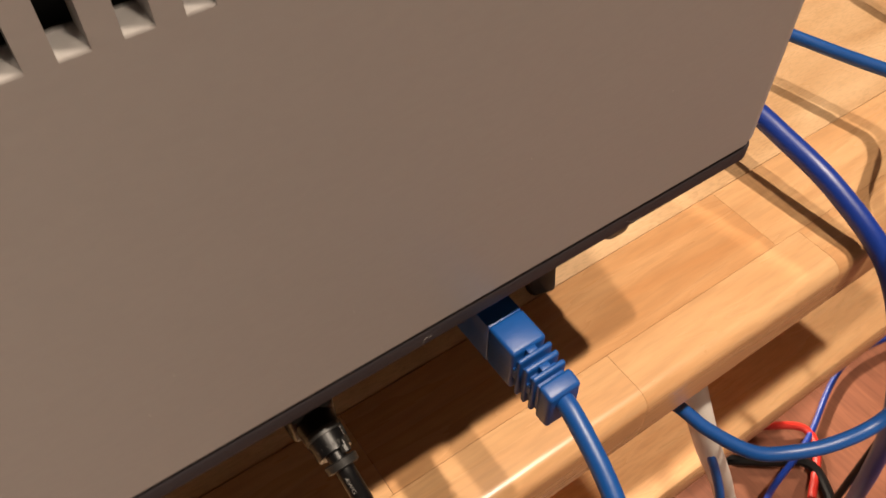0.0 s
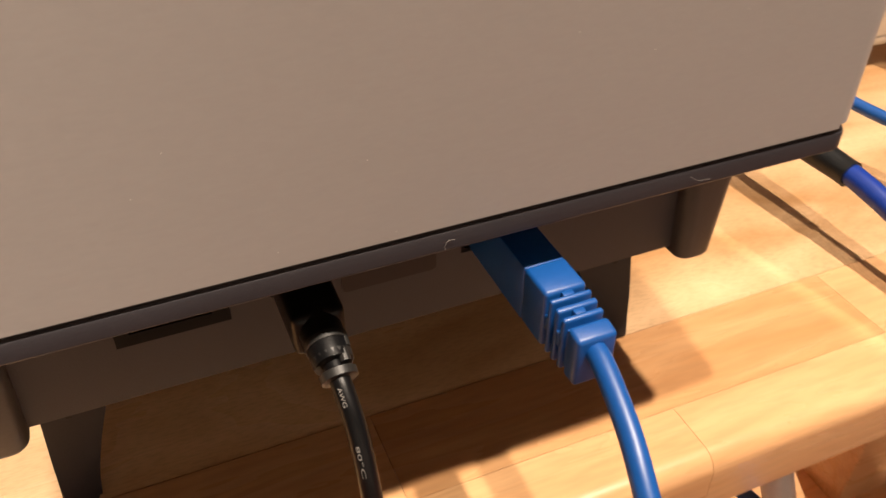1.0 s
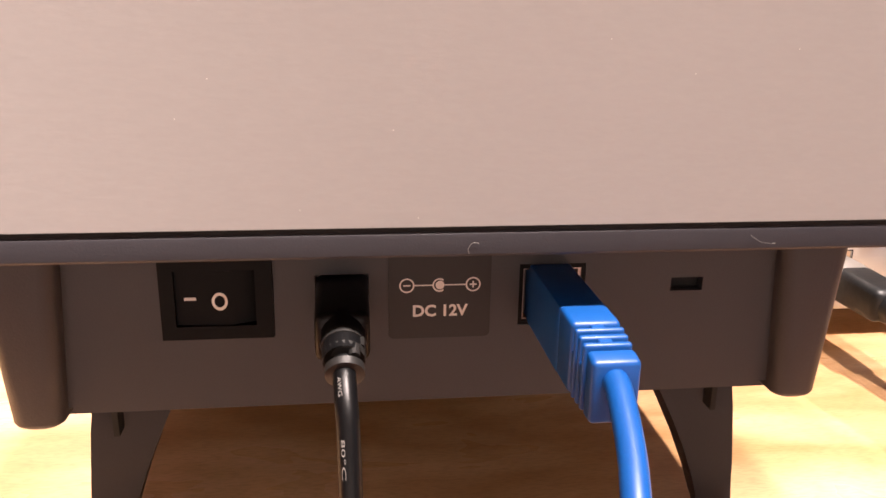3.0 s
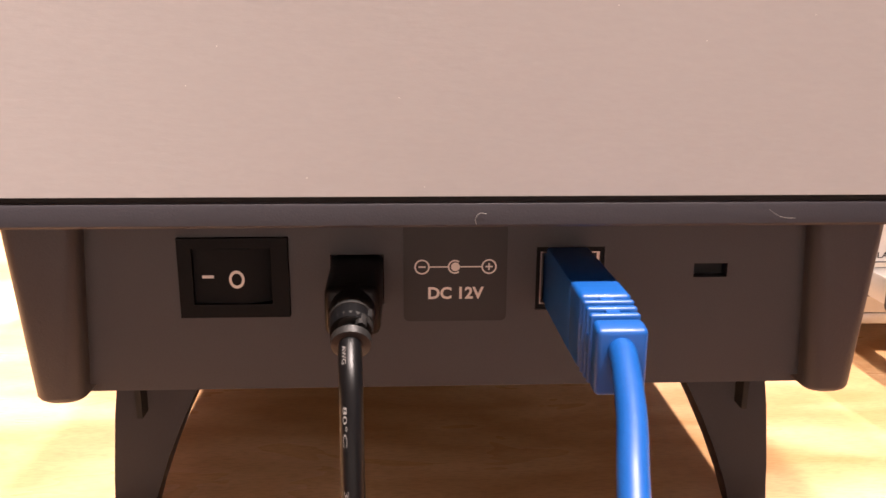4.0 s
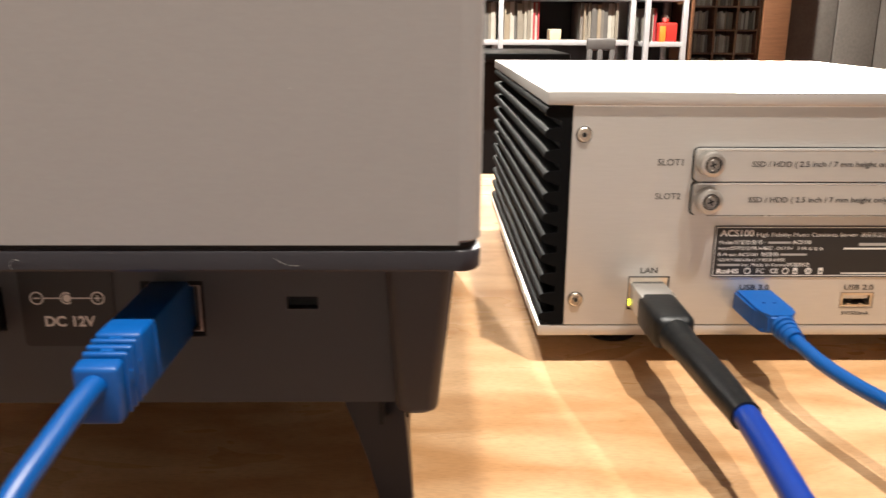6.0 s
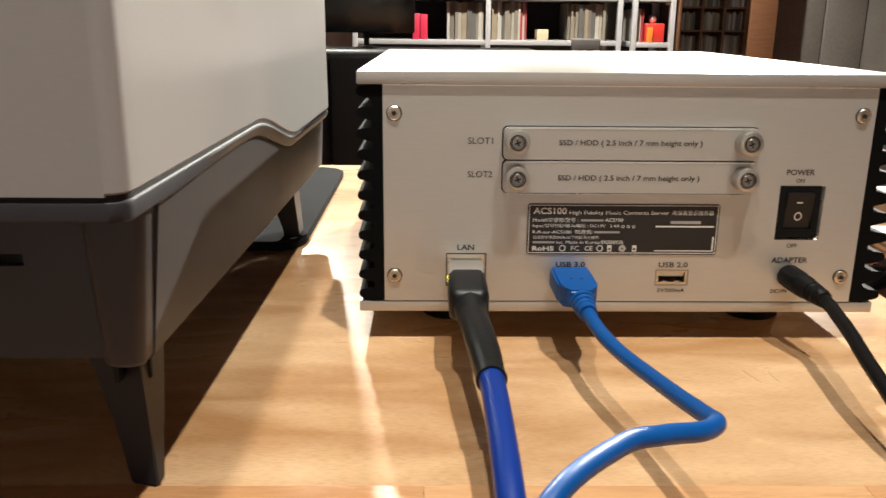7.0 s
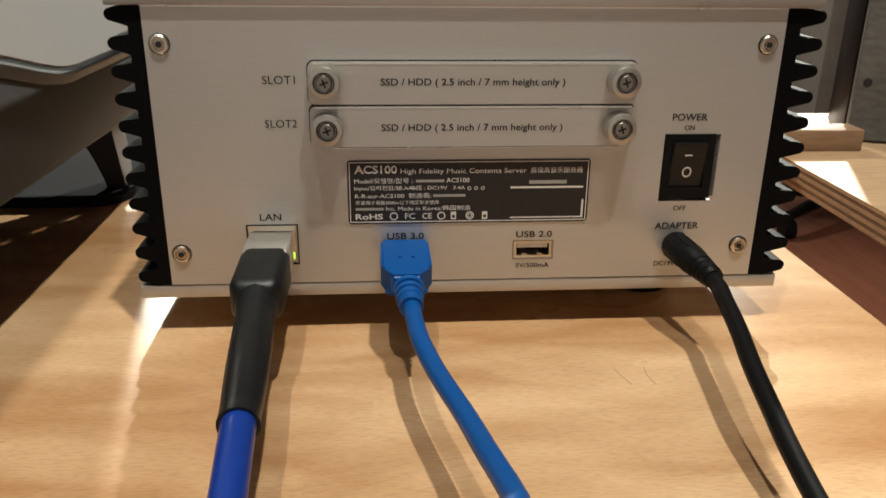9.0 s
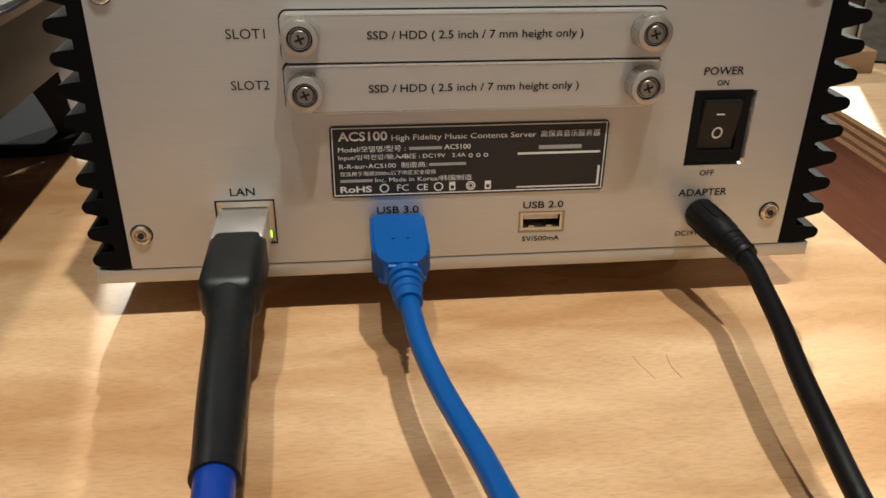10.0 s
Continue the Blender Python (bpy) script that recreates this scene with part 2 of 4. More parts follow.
def lathe(base, axis, profile, n=32):
    """A turned body: profile of (distance along axis, radius)."""
    bm = bmesh.new()
    turn = Vector(axis).to_track_quat("Z", "Y")
    rings = []
    for d, r in profile:
        rings.append([bm.verts.new(Vector(base) + turn @ Vector((r * math.cos(6.28319 * i / n), r * math.sin(6.28319 * i / n), d))) for i in range(n)])
    for ra, rb in zip(rings, rings[1:]):
        for i in range(n):
            bm.faces.new((ra[i], ra[(i + 1) % n], rb[(i + 1) % n], rb[i]))
    bm.faces.new(rings[0][::-1])
    bm.faces.new(rings[-1])
    return bm


def spline(points, steps=10):
    """Catmull-Rom through the points."""
    p = [Vector(q) for q in points]
    p = [2 * p[0] - p[1], *p, 2 * p[-1] - p[-2]]
    out = []
    for i in range(1, len(p) - 2):
        for s in range(steps):
            t = s / steps
            a, b, c, d = p[i - 1], p[i], p[i + 1], p[i + 2]
            out.append(0.5 * (2 * b + (c - a) * t + (2 * a - 5 * b + 4 * c - d) * t * t + (3 * b - a - 3 * c + d) * t * t * t))
    out.append(p[-2])
    return out


def tube(points, radius, n=16, steps=10, flat=1.0):
    """A cable along points; radius may be a function of the share of its length."""
    line = spline(points, steps)
    bm = bmesh.new()
    rings = []
    side = None
    for i, q in enumerate(line):
        way = (line[min(i + 1, len(line) - 1)] - line[max(i - 1, 0)]).normalized()
        if side is None:
            side = way.cross(Vector((0, 0, 1))).normalized() if abs(way.z) < 0.95 else Vector((1, 0, 0))
        side = (side - way * side.dot(way)).normalized()
        up = side.cross(way)
        r = radius(i / (len(line) - 1)) if callable(radius) else radius
        rings.append([bm.verts.new(q + r * (math.cos(6.28319 * k / n) * side + flat * math.sin(6.28319 * k / n) * up)) for k in range(n)])
    for ra, rb in zip(rings, rings[1:]):
        for k in range(n):
            bm.faces.new((ra[k], ra[(k + 1) % n], rb[(k + 1) % n], rb[k]))
    bm.faces.new(rings[0][::-1])
    bm.faces.new(rings[-1])
    return bm


def pierced(x0, x1, z0, z1, y0, y1, holes):
    """An upright plate from y0 (seen face) to y1 with rectangular holes (x0, x1, z0, z1) right through."""
    xs = sorted({x0, x1, *[h[0] for h in holes], *[h[1] for h in holes]})
    zs = sorted({z0, z1, *[h[2] for h in holes], *[h[3] for h in holes]})
    full = {}
    for i in range(len(xs) - 1):
        for j in range(len(zs) - 1):
            cx, cz = (xs[i] + xs[i + 1]) / 2, (zs[j] + zs[j + 1]) / 2
            full[i, j] = not any(h[0] < cx < h[1] and h[2] < cz < h[3] for h in holes)
    bm = bmesh.new()
    verts = {}

    def v(i, j, y):
        if (i, j, y) not in verts:
            verts[i, j, y] = bm.verts.new((xs[i], y, zs[j]))
        return verts[i, j, y]

    for (i, j), on in full.items():
        if not on:
            continue
        bm.faces.new((v(i, j, y0), v(i + 1, j, y0), v(i + 1, j + 1, y0), v(i, j + 1, y0)))
        bm.faces.new((v(i, j, y1), v(i, j + 1, y1), v(i + 1, j + 1, y1), v(i + 1, j, y1)))
        for di, dj, (a, b) in ((-1, 0, ((i, j), (i, j + 1))), (1, 0, ((i + 1, j), (i + 1, j + 1))), (0, -1, ((i, j), (i + 1, j))), (0, 1, ((i, j + 1), (i + 1, j + 1)))):
            if not full.get((i + di, j + dj), False):
                bm.faces.new((v(*a, y0), v(*b, y0), v(*b, y1), v(*a, y1)))
    return bm


def prism(outline, y0, y1):
    """An outline of (x, z) drawn out from y0 to y1."""
    bm = bmesh.new()
    a = [bm.verts.new((x, y0, z)) for x, z in outline]
    b = [bm.verts.new((x, y1, z)) for x, z in outline]
    for i in range(len(a)):
        j = (i + 1) % len(a)
        bm.faces.new((a[i], a[j], b[j], b[i]))
    bm.faces.new(a[::-1])
    bm.faces.new(b)
    return bm


def rounded(x0, x1, z0, z1, r, n=6):
    """The outline of a rectangle with round corners."""
    out = []
    for cx, cz, a0 in ((x1 - r, z1 - r, 0), (x0 + r, z1 - r, 90), (x0 + r, z0 + r, 180), (x1 - r, z0 + r, 270)):
        for i in range(n + 1):
            a = radians(a0 + 90 * i / n)
            out.append((cx + r * math.cos(a), cz + r * math.sin(a)))
    return out


def upright(outline_xy, z0, z1):
    """An outline of (x, y) drawn up from z0 to z1."""
    bm = bmesh.new()
    a = [bm.verts.new((x, y, z0)) for x, y in outline_xy]
    b = [bm.verts.new((x, y, z1)) for x, y in outline_xy]
    for i in range(len(a)):
        j = (i + 1) % len(a)
        bm.faces.new((a[i], a[j], b[j], b[i]))
    bm.faces.new(a[::-1])
    bm.faces.new(b)
    return bm


def ring(cx, cz, r, w, y, n=28):
    """A flat printed ring in an upright face."""
    bm = bmesh.new()
    a = [bm.verts.new((cx + r * math.cos(6.28319 * i / n), y, cz + r * math.sin(6.28319 * i / n))) for i in range(n)]
    b = [bm.verts.new((cx + (r - w) * math.cos(6.28319 * i / n), y, cz + (r - w) * math.sin(6.28319 * i / n))) for i in range(n)]
    for i in range(n):
        j = (i + 1) % n
        bm.faces.new((a[i], a[j], b[j], b[i]))
    return bm


def flat(x0, x1, z0, z1, y, bm=None):
    """A flat printed bar in an upright face."""
    bm = bm or bmesh.new()
    bm.faces.new([bm.verts.new(c) for c in ((x0, y, z0), (x1, y, z0), (x1, y, z1), (x0, y, z1))])
    return bm


def writing(text, x0, x1, z0, z1, y, mat, parent, slant=0.0, heavy=0.0, m=None):
    """Printed letters that fill the box x0..x1, z0..z1 of an upright face; m: another way to lay (u, v) out."""
    cu = bpy.data.curves.new("print", "FONT")
    cu.body, cu.shear, cu.offset, cu.resolution_u = text, slant, heavy, 3
    tmp = new("print", cu)
    bpy.context.view_layer.update()
    me = bpy.data.meshes.new_from_object(tmp.evaluated_get(bpy.context.evaluated_depsgraph_get()))
    bpy.data.objects.remove(tmp)
    bpy.data.curves.remove(cu)
    if not me.vertices:
        return None
    us, vs = [v.co.x for v in me.vertices], [v.co.y for v in me.vertices]
    u0, u1, v0, v1 = min(us), max(us), min(vs), max(vs)
    for v in me.vertices:
        a, b = (v.co.x - u0) / (u1 - u0), (v.co.y - v0) / (v1 - v0)
        v.co = place(m(a, b)) if m else place((x0 + a * (x1 - x0), y, z0 + b * (z1 - z0)))
    me.materials.append(mat)
    ob = new("lettering", me)
    ob.parent = parent
    ob.matrix_parent_inverse = parent.matrix_world.inverted()
    return ob


# ---- room ----
room = (-60, 62, -46, 80)  # x0, x1, y0, y1
GROUND = -TABLE / K
solid("floor", box(room[0], room[1], room[2], room[3], GROUND - 2, GROUND - 0.06), FLOOR, "reddish brown wooden floor", "floor", "structure")
solid("ceiling", box(room[0], room[1], room[2], room[3], CEILING, CEILING + 2), WALL, "plain white ceiling", "ceiling", "structure")
solid("wall_south", box(room[0], room[1], room[2] - 2, room[2], GROUND, CEILING), WALL, "plain pale wall", "wall", "structure")
solid("wall_west", box(room[0] - 2, room[0], room[2], room[3], GROUND, CEILING), WALL, "plain pale wall", "wall", "structure")
solid("wall_east", box(room[1], room[1] + 2, room[2], room[3], GROUND, CEILING), WALL, "plain pale wall", "wall", "structure")
solid("wall_north", box(room[0], 33.6, room[3], room[3] + 2, GROUND, CEILING), WALL, "white wall behind the shelves", "wall", "structure")
for i, (xa, xb, ya) in enumerate(((33.7, 39.2, 73.0), (39.3, 43.0, 72.9), (43.1, 49.5, 68.0), (49.6, 62.0, 68.2))):
    solid("concrete_panel", box(xa, xb, ya, room[3] + 1, GROUND, CEILING, 0.08), CONCRETE, "grey exposed concrete wall panel", "wall panel", "structure", "concrete wall panels")
# fittings for all spots, the added rack fill included
for (lx, ly), watts, size, cone, aim in LAMPS:
    lamp = thing("ceiling_lamp", (lx, ly, CEILING), "small round recessed ceiling spot with a warm glow, one of them an added fill", "ceiling lamp", "ceiling spots")
    part("rim", lathe((lx, ly, CEILING), (0, 0, -1), ((0, 0.95), (0.12, 0.95), (0.2, 0.8), (0.2, 0.62), (0.02, 0.6))), WHITE, lamp)
    part("lens", lathe((lx, ly, CEILING - 0.03), (0, 0, -1), ((0, 0.58), (0.05, 0.58), (0.08, 0.3))), BULB, lamp, "glowing lens")

# ---- table ----
T0, T1, FRONT, SPLIT, FAR = -7.0, 7.7, -0.64, 0.29, 10.4
THICK = 0.40
table = thing("table", ((T0 + T1) / 2, 4, GROUND), "light birch table with a staved beech front edge", "table")
part("board", box(T0, T1, SPLIT + 0.003, FAR, -THICK, 0, 0.03), BIRCH, table, "smooth birch top board")
part("shelf", box(T0, T1 + 5.5, -0.06, 8.5, -6.0, -5.4, 0.08), STAVE, table, "lower wooden shelf")
for x in (T0 + 0.6, T1 - 1.1):
    for y in (1.2, FAR - 1.2):
        part("leg", box(x, x + 0.9, y, y + 0.9, GROUND, -THICK, 0.06), STAVE, table)
rnd = random.Random(4)
# two rows of staves along the front
for row, (ya, yb) in enumerate(((FRONT, -0.27), (-0.268, SPLIT))):
    x = T0 + rnd.uniform(-0.6, 0.0) + 0.5 * row
    x = max(x, T0)
    while x < T1 - 0.01:
        nx = min(T1, x + rnd.uniform(1.1, 3.2))
        bm = box(x + 0.001, nx - 0.001, ya, yb, -THICK, -0.001 * rnd.random())
        if row == 0:
            front = [e for e in bm.edges if all(abs(v.co.y - ya) < 0.004 and abs(v.co.z) < 0.006 for v in e.verts)]
            bmesh.ops.bevel(bm, geom=front, offset=0.11, segments=6, affect="EDGES", profile=0.5)
        part("stave", bm, STAVE, table)
        x = nx

# ---- large device with dark base ----
CX, HALF = 0.59, 1.77
XL, XR, YR, YF = CX - HALF, CX + HALF, -0.49, 5.98
TOP = 4.3


def smooth(a, b, t):
    t = min(1, max(0, (t - a) / (b - a)))
    return t * t * (3 - 2 * t)


def seam(y):
    return 1.714 - 0.290 * smooth(1.95, 3.72, y) - 0.02 * smooth(3.5, 6.0, y)


def plan(inset, taper_front=0.0, r=0.085, n=7, skip=0.0):
    """Round-cornered plan of the device, counter-clockwise from the back right corner, with points along the sides."""
    xa, xb, ya, yb = XL + inset, XR - inset, YR + inset, YF - inset - taper_front
    pts = []
    for cx, cy, a0 in ((xb - r, ya + r, 270), (xb - r, yb - r, 0), (xa + r, yb - r, 90), (xa + r, ya + r, 180)):
        for i in range(n + 1):
            a = radians(a0 + 90 * i / n)
            pts.append((cx + r * math.cos(a), cy + r * math.sin(a)))
        if a0 == 0 or a0 == 180:
            continue
    out = []
    for i, p in enumerate(pts):
        q = pts[(i + 1) % len(pts)]
        out.append(p)
        if abs(q[1] - p[1]) > 1:
            for k in range(1, 48):
                out.append((p[0], p[1] + (q[1] - p[1]) * k / 48))
    return out


def shell(levels, close_top=True, close_bottom=True, open_back=False):
    """Rings of (plan, height function) joined into a skin."""
    bm = bmesh.new()
    rings = [[bm.verts.new((x, y, f(y))) for x, y in pl] for pl, f in levels]
    n = len(rings[0])
    for ra, rb in zip(rings, rings[1:]):
        for i in range(n):
            j = (i + 1) % n
            if open_back and abs(ra[i].co.y - ra[j].co.y) < 1e-4 and abs(ra[i].co.x - ra[j].co.x) > 1 and ra[i].co.y < 0.5:
                continue
            bm.faces.new((ra[i], ra[j], rb[j], rb[i]))
    if close_bottom:
        bm.faces.new(rings[0][::-1])
    if close_top:
        bm.faces.new(rings[-1])
    return bm


ripper = thing("disc_station", (CX, 2.7, 0), "large greige metal device on a dark grey plastic legged base", "electronic device")
levels = [(plan(0.02), lambda y: seam(y) + 0.012), (plan(0.0), lambda y: seam(y) + 0.03)]
levels += [(plan(0.0, 0.16 * k / 3), lambda y, k=k: seam(y) + 0.03 + (TOP - 0.15 - seam(y)) * k / 3) for k in (1, 2, 3)]
levels += [(plan(0.04, 0.17), lambda y: TOP - 0.03), (plan(0.12, 0.18), lambda y: TOP)]
part("cover", shell(levels, True, False, True), PAINT, ripper, "greige painted metal cover")
slots = []
x = XL + 0.355
while x < XR - 0.35:
    slots.append((x, x + 0.062, 3.205, 3.78))
    x += 0.122
back = pierced(XL + 0.085, XR - 0.085, 1.727, TOP - 0.12, YR, YR + 0.10, slots)
part("vent_plate", back, PAINT, ripper, "cover back with a row of vent slots")
# filler box, coloured near black for the shade inside the cover
part("core", box(XL + 0.2, XR - 0.2, YR + 0.3, YF - 0.4, 1.72, TOP - 0.2), HOLE, ripper, "near-black box standing for the shaded inside behind the vents")
part("seal", shell([(plan(0.3), lambda y: seam(y) - 0.02), (plan(0.012), lambda y: seam(y) - 0.02), (plan(0.012), lambda y: seam(y) + 0.02), (plan(0.3), lambda y: seam(y) + 0.02)], False, False), HOLE, ripper, "dark gap under the cover")
def tucked(by):
    """The ledge's lower edge: full at the back, drawn in by a little along the sides."""
    return [(x - math.copysign(by * smooth(0.1, 1.6, y), x - CX), y) for x, y in plan(0.0)]


part("ledge", shell([(plan(0.56), lambda y: seam(y) - 0.094), (plan(0.046), lambda y: seam(y) - 0.094), ([(CX + (x - CX) * 0.996, max(y, YR + 0.006)) for x, y in tucked(0.034)], lambda y: seam(y) - 0.089), (tucked(0.030), lambda y: seam(y) - 0.081), (plan(0.0), lambda y: seam(y) - 0.024), (plan(0.004), lambda y: seam(y) - 0.012), (plan(0.014), lambda y: seam(y) - 0.003), (plan(0.3), lambda y: seam(y) - 0.002)], False, False), TRIM, ripper, "dark grey ledge that follows the wavy side seam", 28)
# the base under the ledge: tapered tub with a recessed back
base_plan = []
for x, y in plan(0.06):
    base_plan.append((x, max(y, 0.07) if y < 2 else y))
low_plan = [(CX + (x - CX) * (0.950 + 0.006 * max(0, y)), max(y, 0.07) if y < 2 else y + 0.02) for x, y in base_plan]
part("base", shell([([(CX + (x - CX) * 0.985, y) for x, y in low_plan], lambda y: 0.825 - 0.010 * y), (low_plan, lambda y: 0.850 - 0.010 * y), (base_plan, lambda y: seam(y) - 0.078)], False), DARK, ripper, "dark grey plastic base", 28)
BACK_HOLES = [(-0.461, -0.038, 1.160, 1.480), (0.120, 0.327, 1.205, 1.407), (0.921, 1.190, 1.176, 1.432), (1.549, 1.684, 1.304, 1.361)]
part("back_plate", pierced(-0.86, 2.02, 0.885, 1.635, 0.0, 0.06, BACK_HOLES), DARK, ripper, "dark grey plastic connector panel")
for s in (-1, 1):
    xo_top, xo_low, xi_top, xi_low = CX + s * 1.69, CX + s * 1.618, CX + s * 1.385, CX + s * 1.432
    bm = bmesh.new()
    rings = []
    for z, inset in ((0.832, 0.035), (0.836, 0.018), (0.848, 0.005), (0.862, 0.0), (1.640, 0.0)):
        t = (z - 0.832) / 0.808
        xi, xo = xi_low + (xi_top - xi_low) * t, xo_low + (xo_top - xo_low) * t
        xa, xb = min(xi, xo) + inset, max(xi, xo) - inset
        rings.append([bm.verts.new((x, y, z)) for x, y in rounded(xa, xb, -0.085 + inset, 0.34 - inset, 0.06)])
    for ra, rb in zip(rings, rings[1:]):
        for i in range(len(ra)):
            j = (i + 1) % len(ra)
            bm.faces.new((ra[i], ra[j], rb[j], rb[i]))
    bm.faces.new(rings[0][::-1])
    bm.faces.new(rings[-1])
    part("corner_post", bm, DARK, ripper)
    for yb in (0.33, 5.1):
        # curved leg: the inner side sweeps inwards towards the base
        out = [(CX + s * (1.44 + 0.07 * (0.9 - z) / 0.9), z) for z in (0.0, 0.3, 0.6, 0.92)]
        inn = [(CX + s * (1.35 - 0.26 * (z / 0.75) ** 1.5), z) for z in (0.92, 0.8, 0.65, 0.5, 0.35, 0.2, 0.08, 0.0)]
        bm = prism(out + inn, 0.0, 1.0)
        for v in bm.verts:
            lean = (0.92 - v.co.z) / 0.92
            rear = yb - 0.06 * lean if yb < 1 else yb + 0.10 * lean
            sweep = 0.22 * min(1.0, max(0.0, 1.44 + 0.07 * lean - s * (v.co.x - CX)) / 0.40) if yb < 1 else 0.0
            v.co.y = rear + sweep * (1 - v.co.y) * (1 - 0.6 * lean) + v.co.y * ((0.48 - 0.37 * lean) if yb < 1 else (0.40 - 0.12 * lean))
        bmesh.ops.bevel(bm, geom=[e for e in bm.edges], offset=0.015, segments=2, affect="EDGES")
        leg = part("leg", bm, TRIM, ripper)
        if yb < 1:
            part("groove", box(CX + s * 1.345 - 0.012, CX + s * 1.345 + 0.012, yb - 0.055, yb + 0.03, 0.60, 0.86), HOLE, leg, "narrow slot")
            part("groove", box(CX + s * 1.455 - 0.02, CX + s * 1.455 + 0.02, 0.41, 0.435, 0.57, 0.84), HOLE, leg, "narrow slot")
# rocker switch
sw = part("rocker_switch", pierced(-0.459, -0.040, 1.162, 1.478, -0.016, 0.10, [(-0.405, -0.105, 1.215, 1.438)]), BEZEL, ripper, "black rocker switch set to off")
bm = prism([(-0.403, -0.0), (-0.403, 0.09), (-0.089, 0.09), (-0.089, 0.03), (-0.20, -0.012)], 1.218, 1.435)
for v in bm.verts:
    v.co.y, v.co.z = v.co.z, v.co.y
part("rocker", bm, BEZEL, sw)
part("mark", flat(-0.371, -0.306, 1.318, 1.330, -0.0045), PRINT, sw, "white off mark")
bm = ring(-0.238, 1.315, 0.036, 0.012, -0.0155)
for v in bm.verts:
    v.co.x = -0.238 + (v.co.x + 0.238) * 0.82
    v.co.y = -0.014 + max(0.0, v.co.x + 0.20) * 0.45
part("mark", bm, PRINT, sw, "white circle mark")
# label
lab = part("label", prism(rounded(0.402, 0.806, 1.135, 1.56, 0.022), -0.006, 0.002), LABEL, ripper, "black power label")
for cx, sign in ((0.474, "-"), (0.735, "+")):
    part("circle", ring(cx, 1.357, 0.030, 0.006, -0.0075), PRINT, lab)
    part("sign", flat(cx - 0.014, cx + 0.014, 1.354, 1.360, -0.0075), PRINT, lab)
    if sign == "+":
        part("sign", flat(cx - 0.003, cx + 0.003, 1.343, 1.371, -0.0078), PRINT, lab)
part("line", flat(0.504, 0.576, 1.3545, 1.3595, -0.0075), PRINT, lab)
part("line", flat(0.622, 0.705, 1.3545, 1.3595, -0.0075), PRINT, lab)
part("dot", ring(0.604, 1.357, 0.0175, 0.0174, -0.0075), PRINT, lab)
bm = ring(0.602, 1.357, 0.028, 0.006, -0.0076)
bmesh.ops.delete(bm, geom=[f for f in bm.faces if f.calc_center_median().x > 0.616], context="FACES")
part("arc", bm, PRINT, lab)
writing("DC 12V", 0.498, 0.716, 1.226, 1.276, -0.0075, PRINT, lab, heavy=0.03)
# sockets
part("socket", box(0.121, 0.326, 0.03, 0.16, 1.206, 1.406), HOLE, ripper, "black power socket")
usb = part("usb_port", pierced(0.922, 1.189, 1.177, 1.431, 0.004, 0.12, [(0.938, 1.176, 1.192, 1.412)]), BEZEL, ripper, "dark square port")
part("shell", pierced(0.939, 1.175, 1.193, 1.411, 0.016, 0.12, [(0.944, 1.162, 1.199, 1.404)]), COPPER, usb, "thin metal port shell")
part("inside", box(0.93, 1.18, 0.10, 0.14, 1.185, 1.42), HOLE, usb)
part("lock_slot", box(1.55, 1.683, 0.05, 0.1, 1.305, 1.36), HOLE, ripper, "dark security lock slot")
# dust and lint
part("lint", tube([(0.640, -0.494, 1.636), (0.636, -0.494, 1.652), (0.650, -0.494, 1.672), (0.672, -0.494, 1.670)], 0.0006, 5, 5), FADED, ripper, "thin pale hair")
part("lint", tube([(1.60, -0.494, 1.680), (1.64, -0.494, 1.655), (1.69, -0.494, 1.650)], 0.0004, 5, 5), FADED, ripper, "thin pale hair")

for x, z in ((-0.155, 2.191), (0.394, 2.038), (1.684, 2.292), (-0.257, 2.073), (0.473, 1.758), (0.101, 1.788), (1.066, 2.317), (1.348, 2.213)):
    part("dust_speck", lathe((x, YR + 0.001, z), (0, -1, 0), ((0, 0.0030), (0.0008, 0.0024), (0.0012, 0.0010)), 8), PRINT, ripper)

# dark mat under the front legs
bm = upright([(x, y) for x, y in rounded(-1.3, 2.16, 4.9, 9.6, 0.35)], 0.002, 0.10)
bmesh.ops.bevel(bm, geom=[e for e in bm.edges if abs(e.verts[0].co.z - e.verts[1].co.z) < 1e-5 and e.verts[0].co.z > 0.05], offset=0.03, segments=2, affect="EDGES")
solid("desk_mat", bm, MAT, "dark grey rubber mat with round corners on the table", "mat")

# ---- cables of the large device ----
black = thing("power_cable", (0.24, -0.8, -5), "black round power cable with an angled ribbed plug", "cable")
bm = box(0.124, 0.323, -0.36, 0.12, 1.205, 1.403, 0.03, 3)
for v in bm.verts:
    if v.co.y < -0.2:
        v.co.x = 0.224 + (v.co.x - 0.224) * 0.97
        v.co.z = 1.30 + (v.co.z - 1.31) * 0.92
part("plug", bm, BLACK, black, "glossy black plug")
part("neck", tube([(0.224, -0.30, 1.31), (0.226, -0.42, 1.29), (0.228, -0.50, 1.27)], lambda t: 0.082 - 0.012 * t, 18, 5), BLACK, black)
for i in range(3):
    y = -0.40 - 0.062 * i
    part("rib", lathe((0.226 + 0.002 * i, y, 1.297 - 0.018 * i), (0.02, -1, -0.28 - 0.1 * i), ((0, 0.060), (0.004, 0.080 - 0.006 * i), (0.032, 0.078 - 0.006 * i), (0.036, 0.055)), 20), RIB, black, "glossy strain relief rib")
